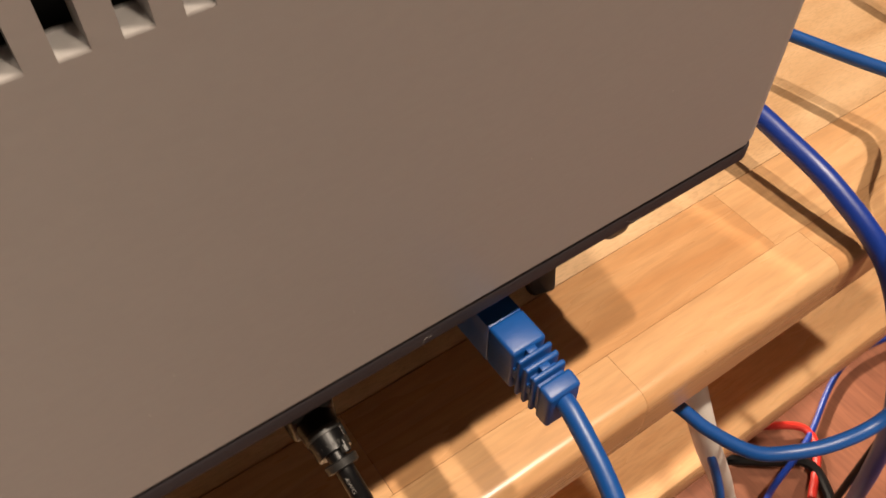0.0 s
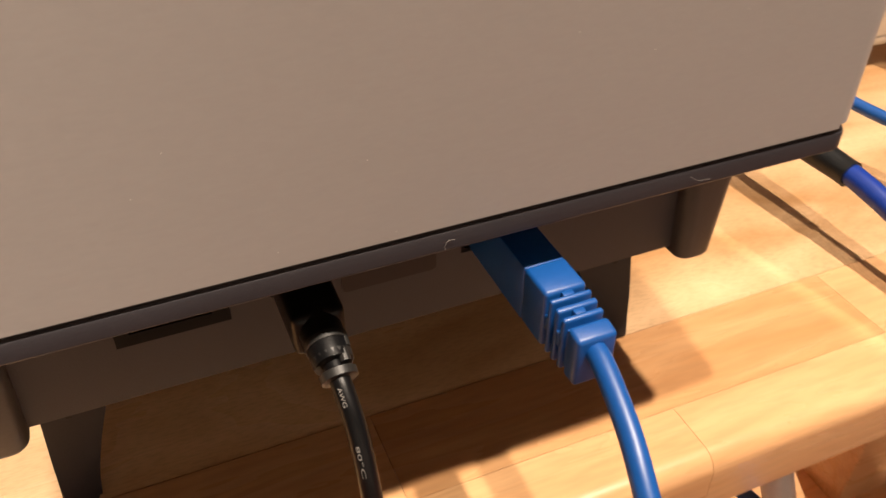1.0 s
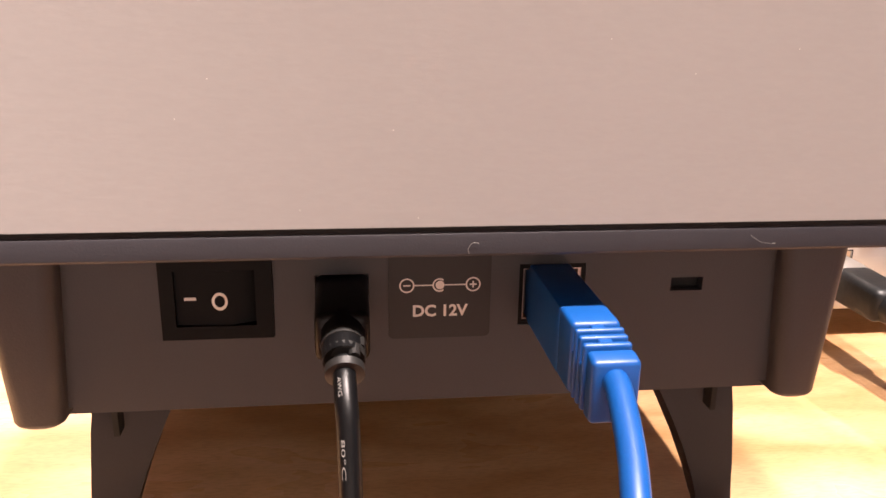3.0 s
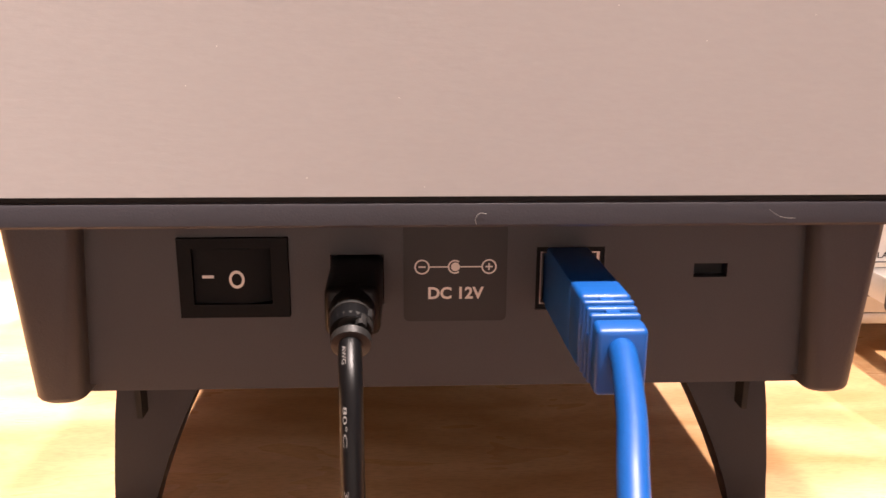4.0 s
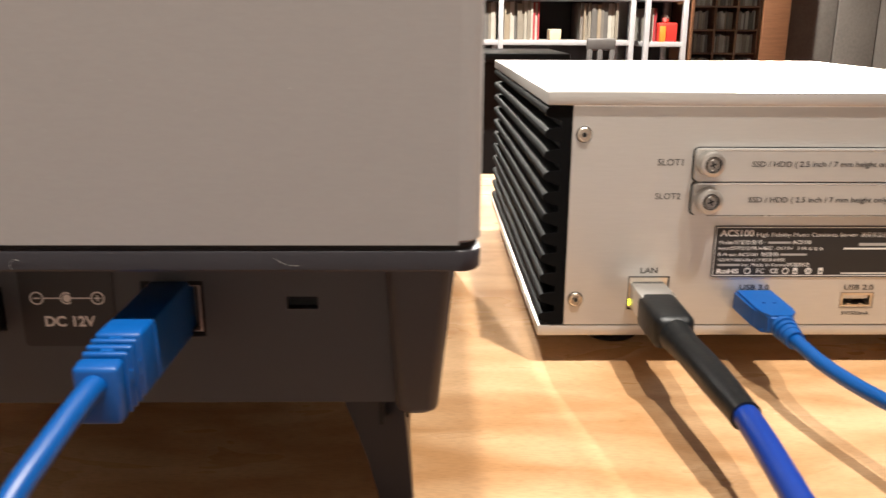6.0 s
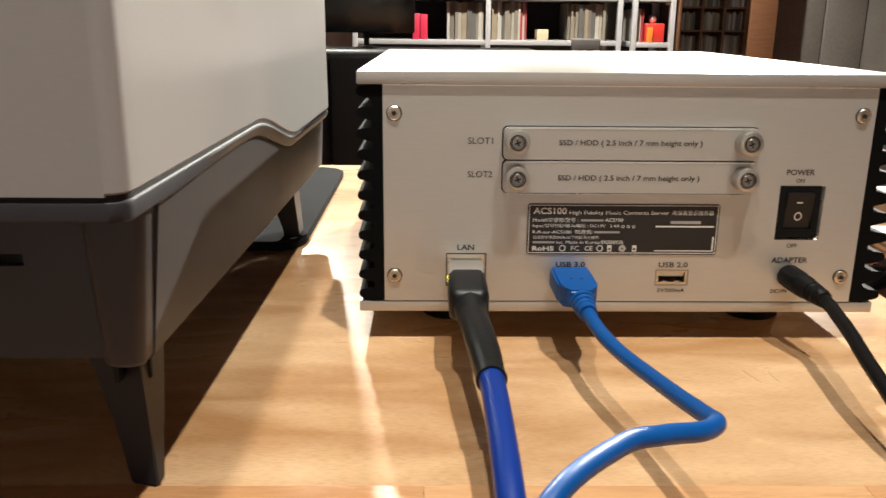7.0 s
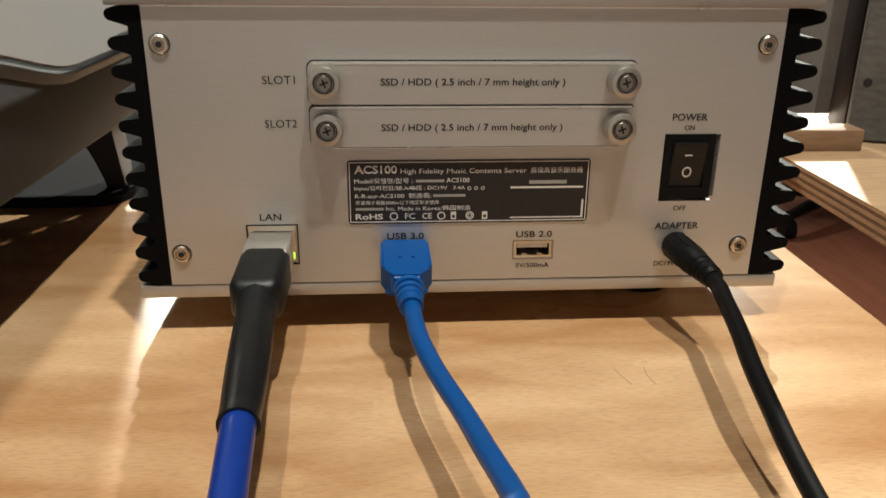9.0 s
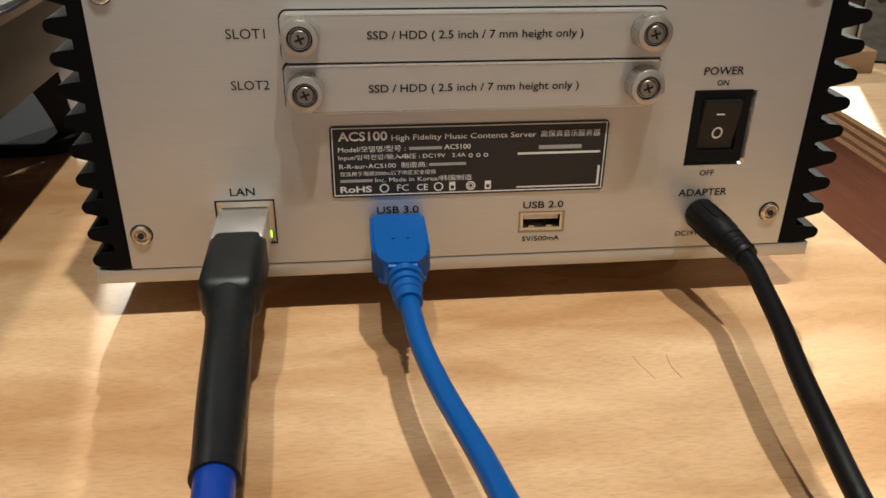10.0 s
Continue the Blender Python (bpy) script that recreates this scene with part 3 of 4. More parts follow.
for i, turn in enumerate((30, 55)):
    # webs that join the ribs on one side
    y, z, a = -0.44 - 0.062 * i, 1.287 - 0.022 * i, radians(turn)
    part("web", cyl((0.227 + 0.062 * math.cos(a), y + 0.01, z + 0.062 * math.sin(a)), (0.229 + 0.058 * math.cos(a), y - 0.03, z - 0.01 + 0.058 * math.sin(a)), 0.020, 0.019, 10), RIB, black)
BC = [(0.226, -0.48, 1.28), (0.23, -0.59, 1.235), (0.238, -0.70, 1.12), (0.243, -0.79, 0.88), (0.25, -0.83, 0.45), (0.27, -0.84, -0.2), (0.32, -0.86, -1.6), (0.5, -1.0, -4.5), (0.9, -1.4, -9), (1.3, -1.8, -13.9)]
part("wire", tube(BC, 0.038, 16, 12), BLACK, black, "glossy black wire")
for text, s0, s1 in (("AWG", 0.95, 1.4), ("80°C", 2.1, 2.6), ("300V", 3.02, 3.35)):
    line = spline(BC, 40)

    def on_wire(a, b, s0=s0, s1=s1, line=line):
        i = (s0 + a * (s1 - s0)) * 40
        k = int(i)
        p = line[k].lerp(line[k + 1], i - k)
        way = (line[k + 1] - line[k]).normalized()
        side = Vector((1, 0, 0))
        up = side.cross(way).normalized()
        up = up if up.y < 0 else -up
        ang = radians(-28) + (b - 0.5) * 0.38
        return p + 0.0390 * (math.cos(ang) * up + math.sin(ang) * side)

    writing(text, 0, 0, 0, 0, 0, WIREPRINT, black, m=on_wire)

part("clip", cyl((0.262, -0.842, 0.70), (0.258, -0.846, 0.55), 0.066, 0.066, 16), RUBBER, black, "black cable clip")
part("clip_tail", box(0.27, 0.42, -0.875, -0.835, 0.60, 0.685, 0.02, 3), RUBBER, black)

usbc = thing("usb_cable", (4.3, -0.4, 0.2), "bright blue data cable between the two devices", "cable")
# square plug in the large device, slightly turned down
bm = box(0.962, 1.128, -0.46, 0.10, 1.178, 1.428, 0.012, 2)
part("plug_hood", bm, BLUE, usbc, "blue moulded square plug")
BX0, BX1, BZ0, BZ1 = 0.962, 1.128, 1.180, 1.432
def grip_top(y):
    """Height of the boot's upper face, which slopes a little towards the cable."""
    return BZ1 + 0.16 * min(0.0, y + 0.60)


RIBS = ((-0.618, -0.455), (-0.658, -0.637), (-0.702, -0.677), (-0.745, -0.722), (-0.84, -0.764))
for i, (ya, yb) in enumerate(RIBS):
    inn = 0.0015 * i
    bm = box(BX0 + inn, BX1 - inn, ya, yb, BZ0 + inn, BZ1, 0.009 if 0 < i < 4 else 0.016, 3)
    for v in bm.verts:
        if v.co.z > 1.3:
            v.co.z += grip_top(v.co.y) - BZ1
    part("grip_rib", bm, BLUE, usbc)
part("grip_core", box(BX0 + 0.020, BX1 - 0.020, -0.80, -0.5, BZ0 + 0.020, BZ1 - 0.062, 0.006), BLUE, usbc)
for ya, yb in ((-0.640, -0.615), (-0.725, -0.699)):
    # short webs that join every second pair of ribs in the middle of each face
    zt = grip_top(yb) - 0.005
    part("grip_web", box(1.022, 1.066, ya, yb, zt - 0.08, zt, 0.003), BLUE, usbc)
    for xs in (BX0 + 0.005, BX1 - 0.035):
        part("grip_web", box(xs, xs + 0.03, ya, yb, 1.275, 1.335, 0.003), BLUE, usbc)
BB = [(1.045, -0.80, 1.330), (1.035, -0.90, 1.325), (1.0, -1.12, 1.26), (0.96, -1.30, 1.18), (0.93, -1.48, 1.05), (0.94, -1.64, 0.75), (1.02, -1.72, 0.2), (1.2, -1.7, -0.8), (1.7, -1.5, -2.4), (2.6, -1.3, -3.4), (3.4, -0.9, -3.0), (3.2, -0.3, -1.6)]
part("wire", tube(BB, 0.041, 18, 12), BLUE, usbc)
UB = [(4.605, 1.70, 0.49), (4.615, 1.52, 0.478), (4.64, 1.30, 0.462), (4.70, 1.0, 0.455), (4.79, 0.62, 0.47), (4.84, 0.33, 0.50), (4.89, 0.03, 0.54), (4.885, -0.10, 0.57), (4.77, -0.24, 0.605), (4.55, -0.36, 0.65), (4.33, -0.50, 0.675), (3.98, -0.90, 0.66), (3.76, -1.22, 0.35), (3.64, -1.39, -0.2), (3.42, -1.40, -0.53), (3.1, -1.33, -0.60), (2.83, -1.20, -0.64), (2.68, -1.05, -0.70), (2.61, -0.77, -0.77), (2.60, -0.52, -0.82), (2.55, -0.1, -0.95), (2.3, 0.6, -1.6)]
part("wire", tube(UB, 0.047, 18, 12), BLUE, usbc)

lan = thing("network_cable", (3.9, -0.5, 0.2), "thick deep blue network cable in a black heat-shrink sleeve", "cable")
part("jack", box(3.668, 3.925, 2.05, 2.5, 0.47, 0.655, 0.01), EDGE, lan, "bare metal connector nose")
bm = box(3.658, 3.934, 1.62, 2.13, 0.410, 0.664, 0.06, 4)
for v in bm.verts:
    t = 1 - smooth(1.68, 1.92, v.co.y)
    tail = 1 - smooth(1.60, 1.74, v.co.y)
    v.co.x = 3.796 + (v.co.x - 3.796) * (1 + 0.05 * t - 0.17 * tail)
    v.co.z = 0.530 + (v.co.z - 0.530) * (1 - 0.17 * tail)
part("hood", bm, SLEEVE, lan, "black shrink-wrapped connector hood")
SL = [(3.795, 1.85, 0.53), (3.80, 1.68, 0.525), (3.812, 1.50, 0.515), (3.835, 1.2, 0.51), (3.857, 0.85, 0.495), (3.872, 0.575, 0.482)]
part("sleeve", tube(SL, lambda t: 0.118 - 0.026 * t + 0.003 * math.sin(11 * t) - 0.004 * smooth(0.35, 0.42, t) + 0.004 * smooth(0.94, 1.0, t), 20, 8), SLEEVE, lan, "wrinkled black heat-shrink sleeve")
part("wire", tube([(3.868, 0.66, 0.487), (3.876, 0.50, 0.475), (3.888, 0.2, 0.42), (3.90, -0.3, 0.30), (3.92, -0.8, 0.02), (3.98, -1.15, -0.6), (4.38, -1.38, -1.9), (5.05, -1.47, -4), (8.0, -1.25, -9), (9.5, 0.0, -13.2), (12.0, 0.6, -14.05), (15, 1.5, -14.1), (19, 0.5, -14.1)], 0.073, 18, 10), DEEP, lan, "deep blue jacket")

# ---- silver server ----
SX0, SX1, SY0, SY1 = 3.000, 6.972, 2.345, 7.03
server = thing("music_server", (4.98, 4.6, 0), "silver aluminium music server with black side heat sinks", "audio server")
part("top_plate", box(SX0, SX1, SY0, SY1, 1.957, 2.05, 0.008, 2), ALU, server, "thick silver top plate")
part("bottom_plate", box(2.99, 6.962, 2.374, 6.95, 0.236, 0.320, 0.008, 2), ALU, server)
part("chassis", box(3.19, 6.768, 2.52, 6.93, 0.324, 1.953), FINS, server, "dark inner chassis")
PORT = (5.262, 5.498, 0.463, 0.571)
HOLES = [(3.655, 3.945, 0.45, 0.697), PORT, (6.136, 6.476, 0.820, 1.232), (4.47, 4.71, 0.468, 0.575)]
PY = 2.370
panel = part("rear_panel", pierced(3.184, 6.772, 0.326, 1.950, PY, PY + 0.05, HOLES), ALU, server, "brushed silver rear panel with black print")
part("panel_lip", box(3.184, 6.772, PY - 0.006, PY + 0.045, 1.9495, 1.9565), EDGE, server, "bright top lip")
for s in (-1, 1):
    face, root, tip = (3.184, 3.108, 2.990) if s < 0 else (6.772, 6.860, 7.004)
    # spine with eleven rounded fins along the whole depth
    sink = part("heat_sink", box(min(face, root), max(face, root), PY + 0.002, 6.93, 0.326, 1.953), FINS, server, "black ribbed heat sink")
    for k in range(11):
        zc = 1.907 - 0.1525 * k
        out = [(root, zc - 0.062), (root, zc + 0.046)] if s < 0 else [(root, zc + 0.046), (root, zc - 0.062)]
        arc = [(tip - s * 0.036 + s * 0.036 * math.cos(radians(a)), zc + 0.036 * math.sin(radians(a))) for a in range(-90, 91, 30)]
        out += arc[::-1] if s < 0 else arc
        part("fin", prism(out, PY + 0.002, 6.93), FINS, sink, angle=30)
for x in (3.69, 6.28):
    for y in (3.05, 6.4):
        part("foot", lathe((x, y, 0.0), (0, 0, 1), ((0, 0.21), (0.02, 0.235), (0.15, 0.245), (0.236, 0.24))), RUBBER, server, "low round black foot")


def socket_screw(x, z, r=0.052):
    s = part("screw", lathe((x, PY + 0.004, z), (0, -1, 0), ((0, r), (0.016, r), (0.022, r * 0.86), (0.022, r * 0.74), (0.010, r * 0.70), (0.012, r * 0.5), (0.024, r * 0.42), (0.024, r * 0.25))), STEEL, server, "countersunk steel screw")
    part("recess", lathe((x, PY - 0.019, z), (0, -1, 0), ((0, r * 0.36), (0.0065, r * 0.36)), 6), HOLE, s)
    part("shadow_ring", ring(x, z, r * 1.12, r * 0.14, PY - 0.0012), HOLE, s)


for x, z in ((3.266, 1.752), (6.680, 1.754), (3.262, 0.527), (6.678, 0.528)):
    socket_screw(x, z)


def thumb_screw(x, z, parent):
    n, r = 40, 0.092
    pts = []
    for i in range(n * 2):
        a, rr = math.pi * i / n, r * (1.0 if i % 2 else 0.965)
        pts.append((x + rr * math.cos(a), z + rr * math.sin(a)))
    bm = prism(pts, PY - 0.135, PY - 0.05)
    s = part("thumb_screw", bm, KNURL, parent, "knurled bright thumb screw", angle=20)
    part("rim", lathe((x, PY - 0.134, z), (0, -1, 0), ((0, r * 0.96), (0.014, r * 0.90), (0.018, r * 0.66), (0.002, r * 0.62))), KNURL, s)
    part("shadow_ring", ring(x, z, r * 0.625, r * 0.07, PY - 0.1375), HOLE, s)
    part("collar", lathe((x, PY - 0.03, z), (0, -1, 0), ((0, 0.06), (0.03, 0.06))), STEEL, s)
    part("head", lathe((x, PY - 0.130, z), (0, -1, 0), ((0, r * 0.54), (0.008, r * 0.52), (0.018, r * 0.42))), DULL, s)
    for k in range(2):
        a = radians(20 + 90 * k)
        bm = box(-0.024, 0.024, -0.002, 0.002, -0.005, 0.005)
        for v in bm.verts:
            v.co = Vector((x + v.co.x * math.cos(a) - v.co.z * math.sin(a), PY - 0.1495 + v.co.y, z + v.co.x * math.sin(a) + v.co.z * math.cos(a)))
        part("cross_slot", bm, HOLE, s)


for n, (za, zb, zt, xa) in enumerate(((1.427, 1.660, 1.5515, 4.060), (1.182, 1.416, 1.2935, 4.062))):
    bay = part("drive_bay", prism(rounded(xa, 5.925, za, zb, 0.035), PY - 0.052, PY + 0.002), ALU, server, "silver drive slot cover")
    # pale strip that paints the glint along the cover's top edge
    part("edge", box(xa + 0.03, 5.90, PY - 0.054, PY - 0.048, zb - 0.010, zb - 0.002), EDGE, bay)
    part("gap", prism(rounded(xa - 0.009, 5.934, za - 0.011, zb + 0.008, 0.042), PY - 0.003, PY + 0.001), HOLE, bay, "dark gap round the cover")
    # pale strip that paints the bright line below the cover
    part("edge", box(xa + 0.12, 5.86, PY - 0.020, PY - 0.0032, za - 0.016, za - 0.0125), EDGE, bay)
    writing("SSD / HDD ( 2.5 inch / 7 mm height only )", 4.462, 5.505, zt - 0.030, zt + 0.022, PY - 0.0545, INK, bay, heavy=0.012)
    for x in ((4.153, 5.832), (4.160, 5.830))[n]:
        thumb_screw(x, (1.561, 1.297)[n], bay)
    writing(("SLOT1", "SLOT2")[n], 3.803, 3.985, (1.533, 1.287)[n], (1.580, 1.332)[n], PY - 0.003, INK, panel)
for text, xa, xb, za, zb in (("LAN", 3.736, 3.862, 0.729, 0.772), ("USB 3.0", 4.486, 4.708, 0.599, 0.640), ("USB 2.0", 5.272, 5.494, 0.599, 0.640), ("5V/500mA", 5.276, 5.486, 0.400, 0.430), ("POWER", 6.169, 6.380, 1.316, 1.358), ("ON", 6.247, 6.309, 1.259, 1.289), ("OFF", 6.234, 6.314, 0.759, 0.791), ("ADAPTER", 6.132, 6.408, 0.640, 0.682), ("DC19V", 6.152, 6.285, 0.395, 0.427)):
    writing(text, xa, xb, za, zb, PY - 0.003, INK, panel, heavy=0.012)
# network jack and its lamp
jack = part("network_port", pierced(3.657, 3.943, 0.452, 0.695, PY + 0.006, PY + 0.22, [(3.686, 3.918, 0.470, 0.660)]), STEEL, server, "metal network port")
part("inside", box(3.66, 3.94, PY + 0.2, PY + 0.24, 0.455, 0.69), HOLE, jack)
part("rim", pierced(3.651, 3.957, 0.446, 0.704, PY - 0.003, PY + 0.004, [(3.659, 3.949, 0.456, 0.696)]), HOLE, jack)
part("lamp", box(3.898, 3.930, PY - 0.002, PY + 0.03, 0.478, 0.522, 0.006), LED, jack, "lit green indicator")
part("lamp", box(3.662, 3.692, PY - 0.004, PY + 0.03, 0.476, 0.526, 0.006), AMBER, jack, "lit yellow indicator")
# usb 2 port
port = part("usb_port", pierced(5.264, 5.496, 0.465, 0.569, PY + 0.004, PY + 0.2, [(5.278, 5.482, 0.479, 0.556)]), STEEL, server, "flat metal port")
part("tongue", box(5.284, 5.476, PY + 0.02, PY + 0.18, 0.522, 0.553, 0.004), WHITE, port)
part("inside", box(5.27, 5.49, PY + 0.19, PY + 0.22, 0.47, 0.565), HOLE, port)
for x in (5.315, 5.41):
    part("spring", box(x, x + 0.03, PY + 0.012, PY + 0.1, 0.479, 0.487), STEEL, port)
part("surround", pierced(5.252, 5.508, 0.454, 0.580, PY - 0.0025, PY + 0.001, [(5.260, 5.500, 0.461, 0.573)]), DULL, port)
part("shell", pierced(4.474, 4.706, 0.470, 0.573, PY + 0.004, PY + 0.2, [(4.49, 4.69, 0.485, 0.558)]), STEEL, port)
# power switch
psw = part("rocker_switch", pierced(6.137, 6.446, 0.840, 1.236, PY - 0.006, PY + 0.12, [(6.186, 6.396, 0.902, 1.188)]), BEZEL, server, "black power rocker switch")
bm = prism([(PY + 0.012, 0.905), (PY + 0.10, 0.905), (PY + 0.10, 1.185), (PY - 0.036, 1.185), (PY - 0.008, 1.045)], 6.189, 6.393)
for v in bm.verts:
    v.co.x, v.co.y = v.co.y, v.co.x
bmesh.ops.bevel(bm, geom=bm.edges[:], offset=0.006, segments=2, affect="EDGES")
part("rocker", bm, ROCKER, psw)
part("mark", flat(6.264, 6.308, 1.107, 1.115, PY - 0.0225), PRINT, psw)
bm = ring(6.292, 1.003, 0.034, 0.010, PY)
for v in bm.verts:
    v.co.x = 6.292 + (v.co.x - 6.292) * 0.85
    v.co.y = PY - 0.0035 + (1.003 - v.co.z) * 0.145
part("mark", bm, PRINT, psw)
bm = box(6.4475, 6.4755, PY + 0.001, PY + 0.045, 0.8205, 1.2315)
for v in bm.verts:
    if v.co.x < 6.455 and v.co.y < PY + 0.02:
        v.co.y += 0.03
part("chamfer", bm, EDGE, psw, "bright bevelled edge", 10)
bm = box(6.1365, 6.4590, PY + 0.001, PY + 0.045, 0.8205, 0.8385)
for v in bm.verts:
    if v.co.z > 0.83 and v.co.y < PY + 0.02:
        v.co.y += 0.03
part("chamfer", bm, EDGE, psw, "bright bevelled edge", 10)
# rating plate
plate = part("rating_plate", prism(rounded(4.258, 5.700, 0.700, 1.092, 0.02), PY - 0.006, PY + 0.001), LABEL, server, "black rating plate with white print")
part("border", pierced(4.268, 5.690, 0.710, 1.082, PY - 0.0075, PY - 0.0055, [(4.273, 5.685, 0.715, 1.077)]), PRINT, plate)
QY = PY - 0.008
for text, xa, xb, za, zb, hv in (("ACS100", 4.300, 4.549, 1.012, 1.061, 0.02), ("High Fidelity Music Contents Server", 4.570, 5.318, 1.002, 1.040, 0.0), ("高保真音乐服务器", 5.342, 5.655, 1.008, 1.044, 0.0), ("Model/모델명/型号 :", 4.298, 4.640, 0.951, 0.984, 0.0), ("ACS100", 4.840, 4.977, 0.955, 0.982, 0.01), ("Input/입력전압/输入电压 : DC19V   3.4A", 4.298, 4.952, 0.905, 0.938, 0.0), ("R-R-aur-ACS100  制造商:", 4.300, 4.752, 0.860, 0.892, 0.0), ("仅适用于海拔2000m以下地区安全使用", 4.302, 4.795, 0.821, 0.846, 0.0), ("Inc. Made in Korea/韩国制造", 4.482, 4.988, 0.781, 0.812, 0.0), ("RoHS", 4.300, 4.463, 0.728, 0.764, 0.025), ("FC", 4.595, 4.655, 0.730, 0.766, 0.0), ("CE", 4.698, 4.756, 0.730, 0.766, 0.012)):
    writing(text, xa, xb, za, zb, QY, PRINT, plate, heavy=hv)
for xa, xb, za, zb in ((4.660, 4.828, 0.957, 0.973), (4.762, 4.955, 0.866, 0.882), (4.302, 4.468, 0.786, 0.802), (5.335, 5.562, 0.941, 0.963)):
    part("bar", flat(xa, xb, za, zb, QY), FADED, plate, "plain pale bar in place of a name")
part("rule", flat(5.225, 5.664, 0.914, 0.926, QY), PRINT, plate)
part("rule", flat(5.228, 5.672, 0.727, 0.735, QY), PRINT, plate)
part("rule", flat(5.660, 5.672, 0.735, 0.842, QY), PRINT, plate)
part("line", flat(4.60, 4.665, 0.918, 0.922, QY - 0.0005), PRINT, plate)
for x in (4.978, 5.018, 5.058):
    part("circle", ring(x, 0.918, 0.011, 0.004, QY), PRINT, plate)
for x in (4.528, 4.812, 4.983):
    part("symbol", ring(x, 0.748, 0.025, 0.007, QY), PRINT, plate)
for x in (4.885, 5.074):
    part("symbol", pierced(x - 0.016, x + 0.016, 0.724, 0.772, QY, QY + 0.001, [(x - 0.009, x + 0.009, 0.733, 0.752)]), PRINT, plate)
part("symbol", ring(4.983, 0.748, 0.014, 0.005, QY), PRINT, plate)

# ---- blue plug and black adapter plug in the server ----
bm = prism([(4.445, 2.372), (4.445, 1.985), (4.490, 1.905), (4.505, 1.835), (4.675, 1.835), (4.690, 1.905), (4.735, 1.985), (4.735, 2.372)], 0.442, 0.600)
for v in bm.verts:
    v.co.y, v.co.z = v.co.z, v.co.y
    if v.co.y < 1.93:
        v.co.z = 0.521 + (v.co.z - 0.521) * 0.82
bmesh.ops.bevel(bm, geom=bm.edges[:], offset=0.018, segments=3, affect="EDGES")
part("plug_hood", bm, BLUE, usbc, "blue moulded flat plug")
for i in range(3):
    part("strain_ring", lathe((4.60, 1.835 - 0.052 * i, 0.510 - 0.006 * i), (0.02, -1, -0.12), ((0, 0.070), (0.004, 0.088 - 0.006 * i), (0.032, 0.085 - 0.006 * i), (0.037, 0.065)), 22), BLUE, usbc)
part("strain_core", cyl((4.598, 1.86, 0.515), (4.605, 1.64, 0.485), 0.070, 0.066, 20), BLUE, usbc)
for x in (4.548, 4.622):
    part("plug_mark", box(x, x + 0.018, 2.075, 2.081, 0.598, 0.6012), DEEP, usbc)
# scratches in the table top
for pts in (((5.775, 1.80, 0.0), (5.79, 1.72, 0.0008), (5.83, 1.60, 0.0)), ((5.955, 1.80, 0.0), (5.945, 1.70, 0.0008), (5.965, 1.60, 0.0))):
    part("scratch", tube(pts, 0.0022, 5, 5), PLY, table, "pale scratch")

adapter = thing("adapter_cable", (6.4, 1.0, 0.2), "black adapter cable with a ribbed round plug", "cable")
A, B = Vector((6.262, 2.372, 0.545)), Vector((6.345, 1.95, 0.500))
way = (B - A).normalized()
part("plug", lathe(A, way, ((0, 0.078), (0.02, 0.087), (0.26, 0.086), (0.30, 0.074), (0.43, 0.064))), RUBBER, adapter, "ribbed black rubber plug")
for i in range(10):
    a = 6.28319 * i / 10
    turn = way.to_track_quat("Z", "Y")
    off = turn @ Vector((0.085 * math.cos(a), 0.085 * math.sin(a), 0))
    part("grip", cyl(A + off + way * 0.03, A + off + way * 0.20, 0.007, 0.007, 6), RUBBER, adapter)
for i in range(4):
    part("strain_ring", lathe(A + way * (0.30 + 0.045 * i), way + Vector((0, 0, -0.02 * i)), ((0, 0.068), (0.004, 0.080 - 0.005 * i), (0.026, 0.078 - 0.005 * i), (0.03, 0.062)), 20), RUBBER, adapter)
part("wire", tube([A + way * 0.38, (6.345, 1.83, 0.488), (6.318, 1.66, 0.478), (6.272, 1.36, 0.450), (6.222, 1.06, 0.405), (6.198, 0.78, 0.345), (6.190, 0.55, 0.280), (6.20, 0.25, 0.19), (6.23, -0.1, 0.10), (6.22, -0.72, 0.0), (6.2, -1.0, -0.6), (6.1, -1.1, -2.5), (6.4, -1.3, -8), (6.8, -1.6, -13.9)], 0.047, 16, 10), RUBBER, adapter)

# ---- cords below the table ----
solid("white_cable", tube([(3.3, 0.1, -0.9), (3.15, -0.25, -1.3), (3.35, -0.52, -2.2), (4.10, -0.62, -4.0), (4.9, -0.62, -6.2), (5.2, -0.5, -10), (5.6, -0.6, -14.1)], 0.11, 14, 8), WHITE, "white round cord hanging below the table", "cable")
solid("red_cable", tube([(10.6, 1.9, -14.15), (11.3, 1.5, -14.0), (12.2, 0.9, -14.1), (12.0, 0.3, -14.1), (11.0, -0.4, -14.15)], 0.10, 10, 8), RED, "thin red cord on the floor", "cable")
solid("black_cable", tube([(9.8, 1.6, -14.15), (10.8, 0.8, -14.1), (11.6, 0.1, -14.1), (11.0, -1.2, -14.1)], 0.12, 10, 8), RUBBER, "black cord on the floor", "cable")

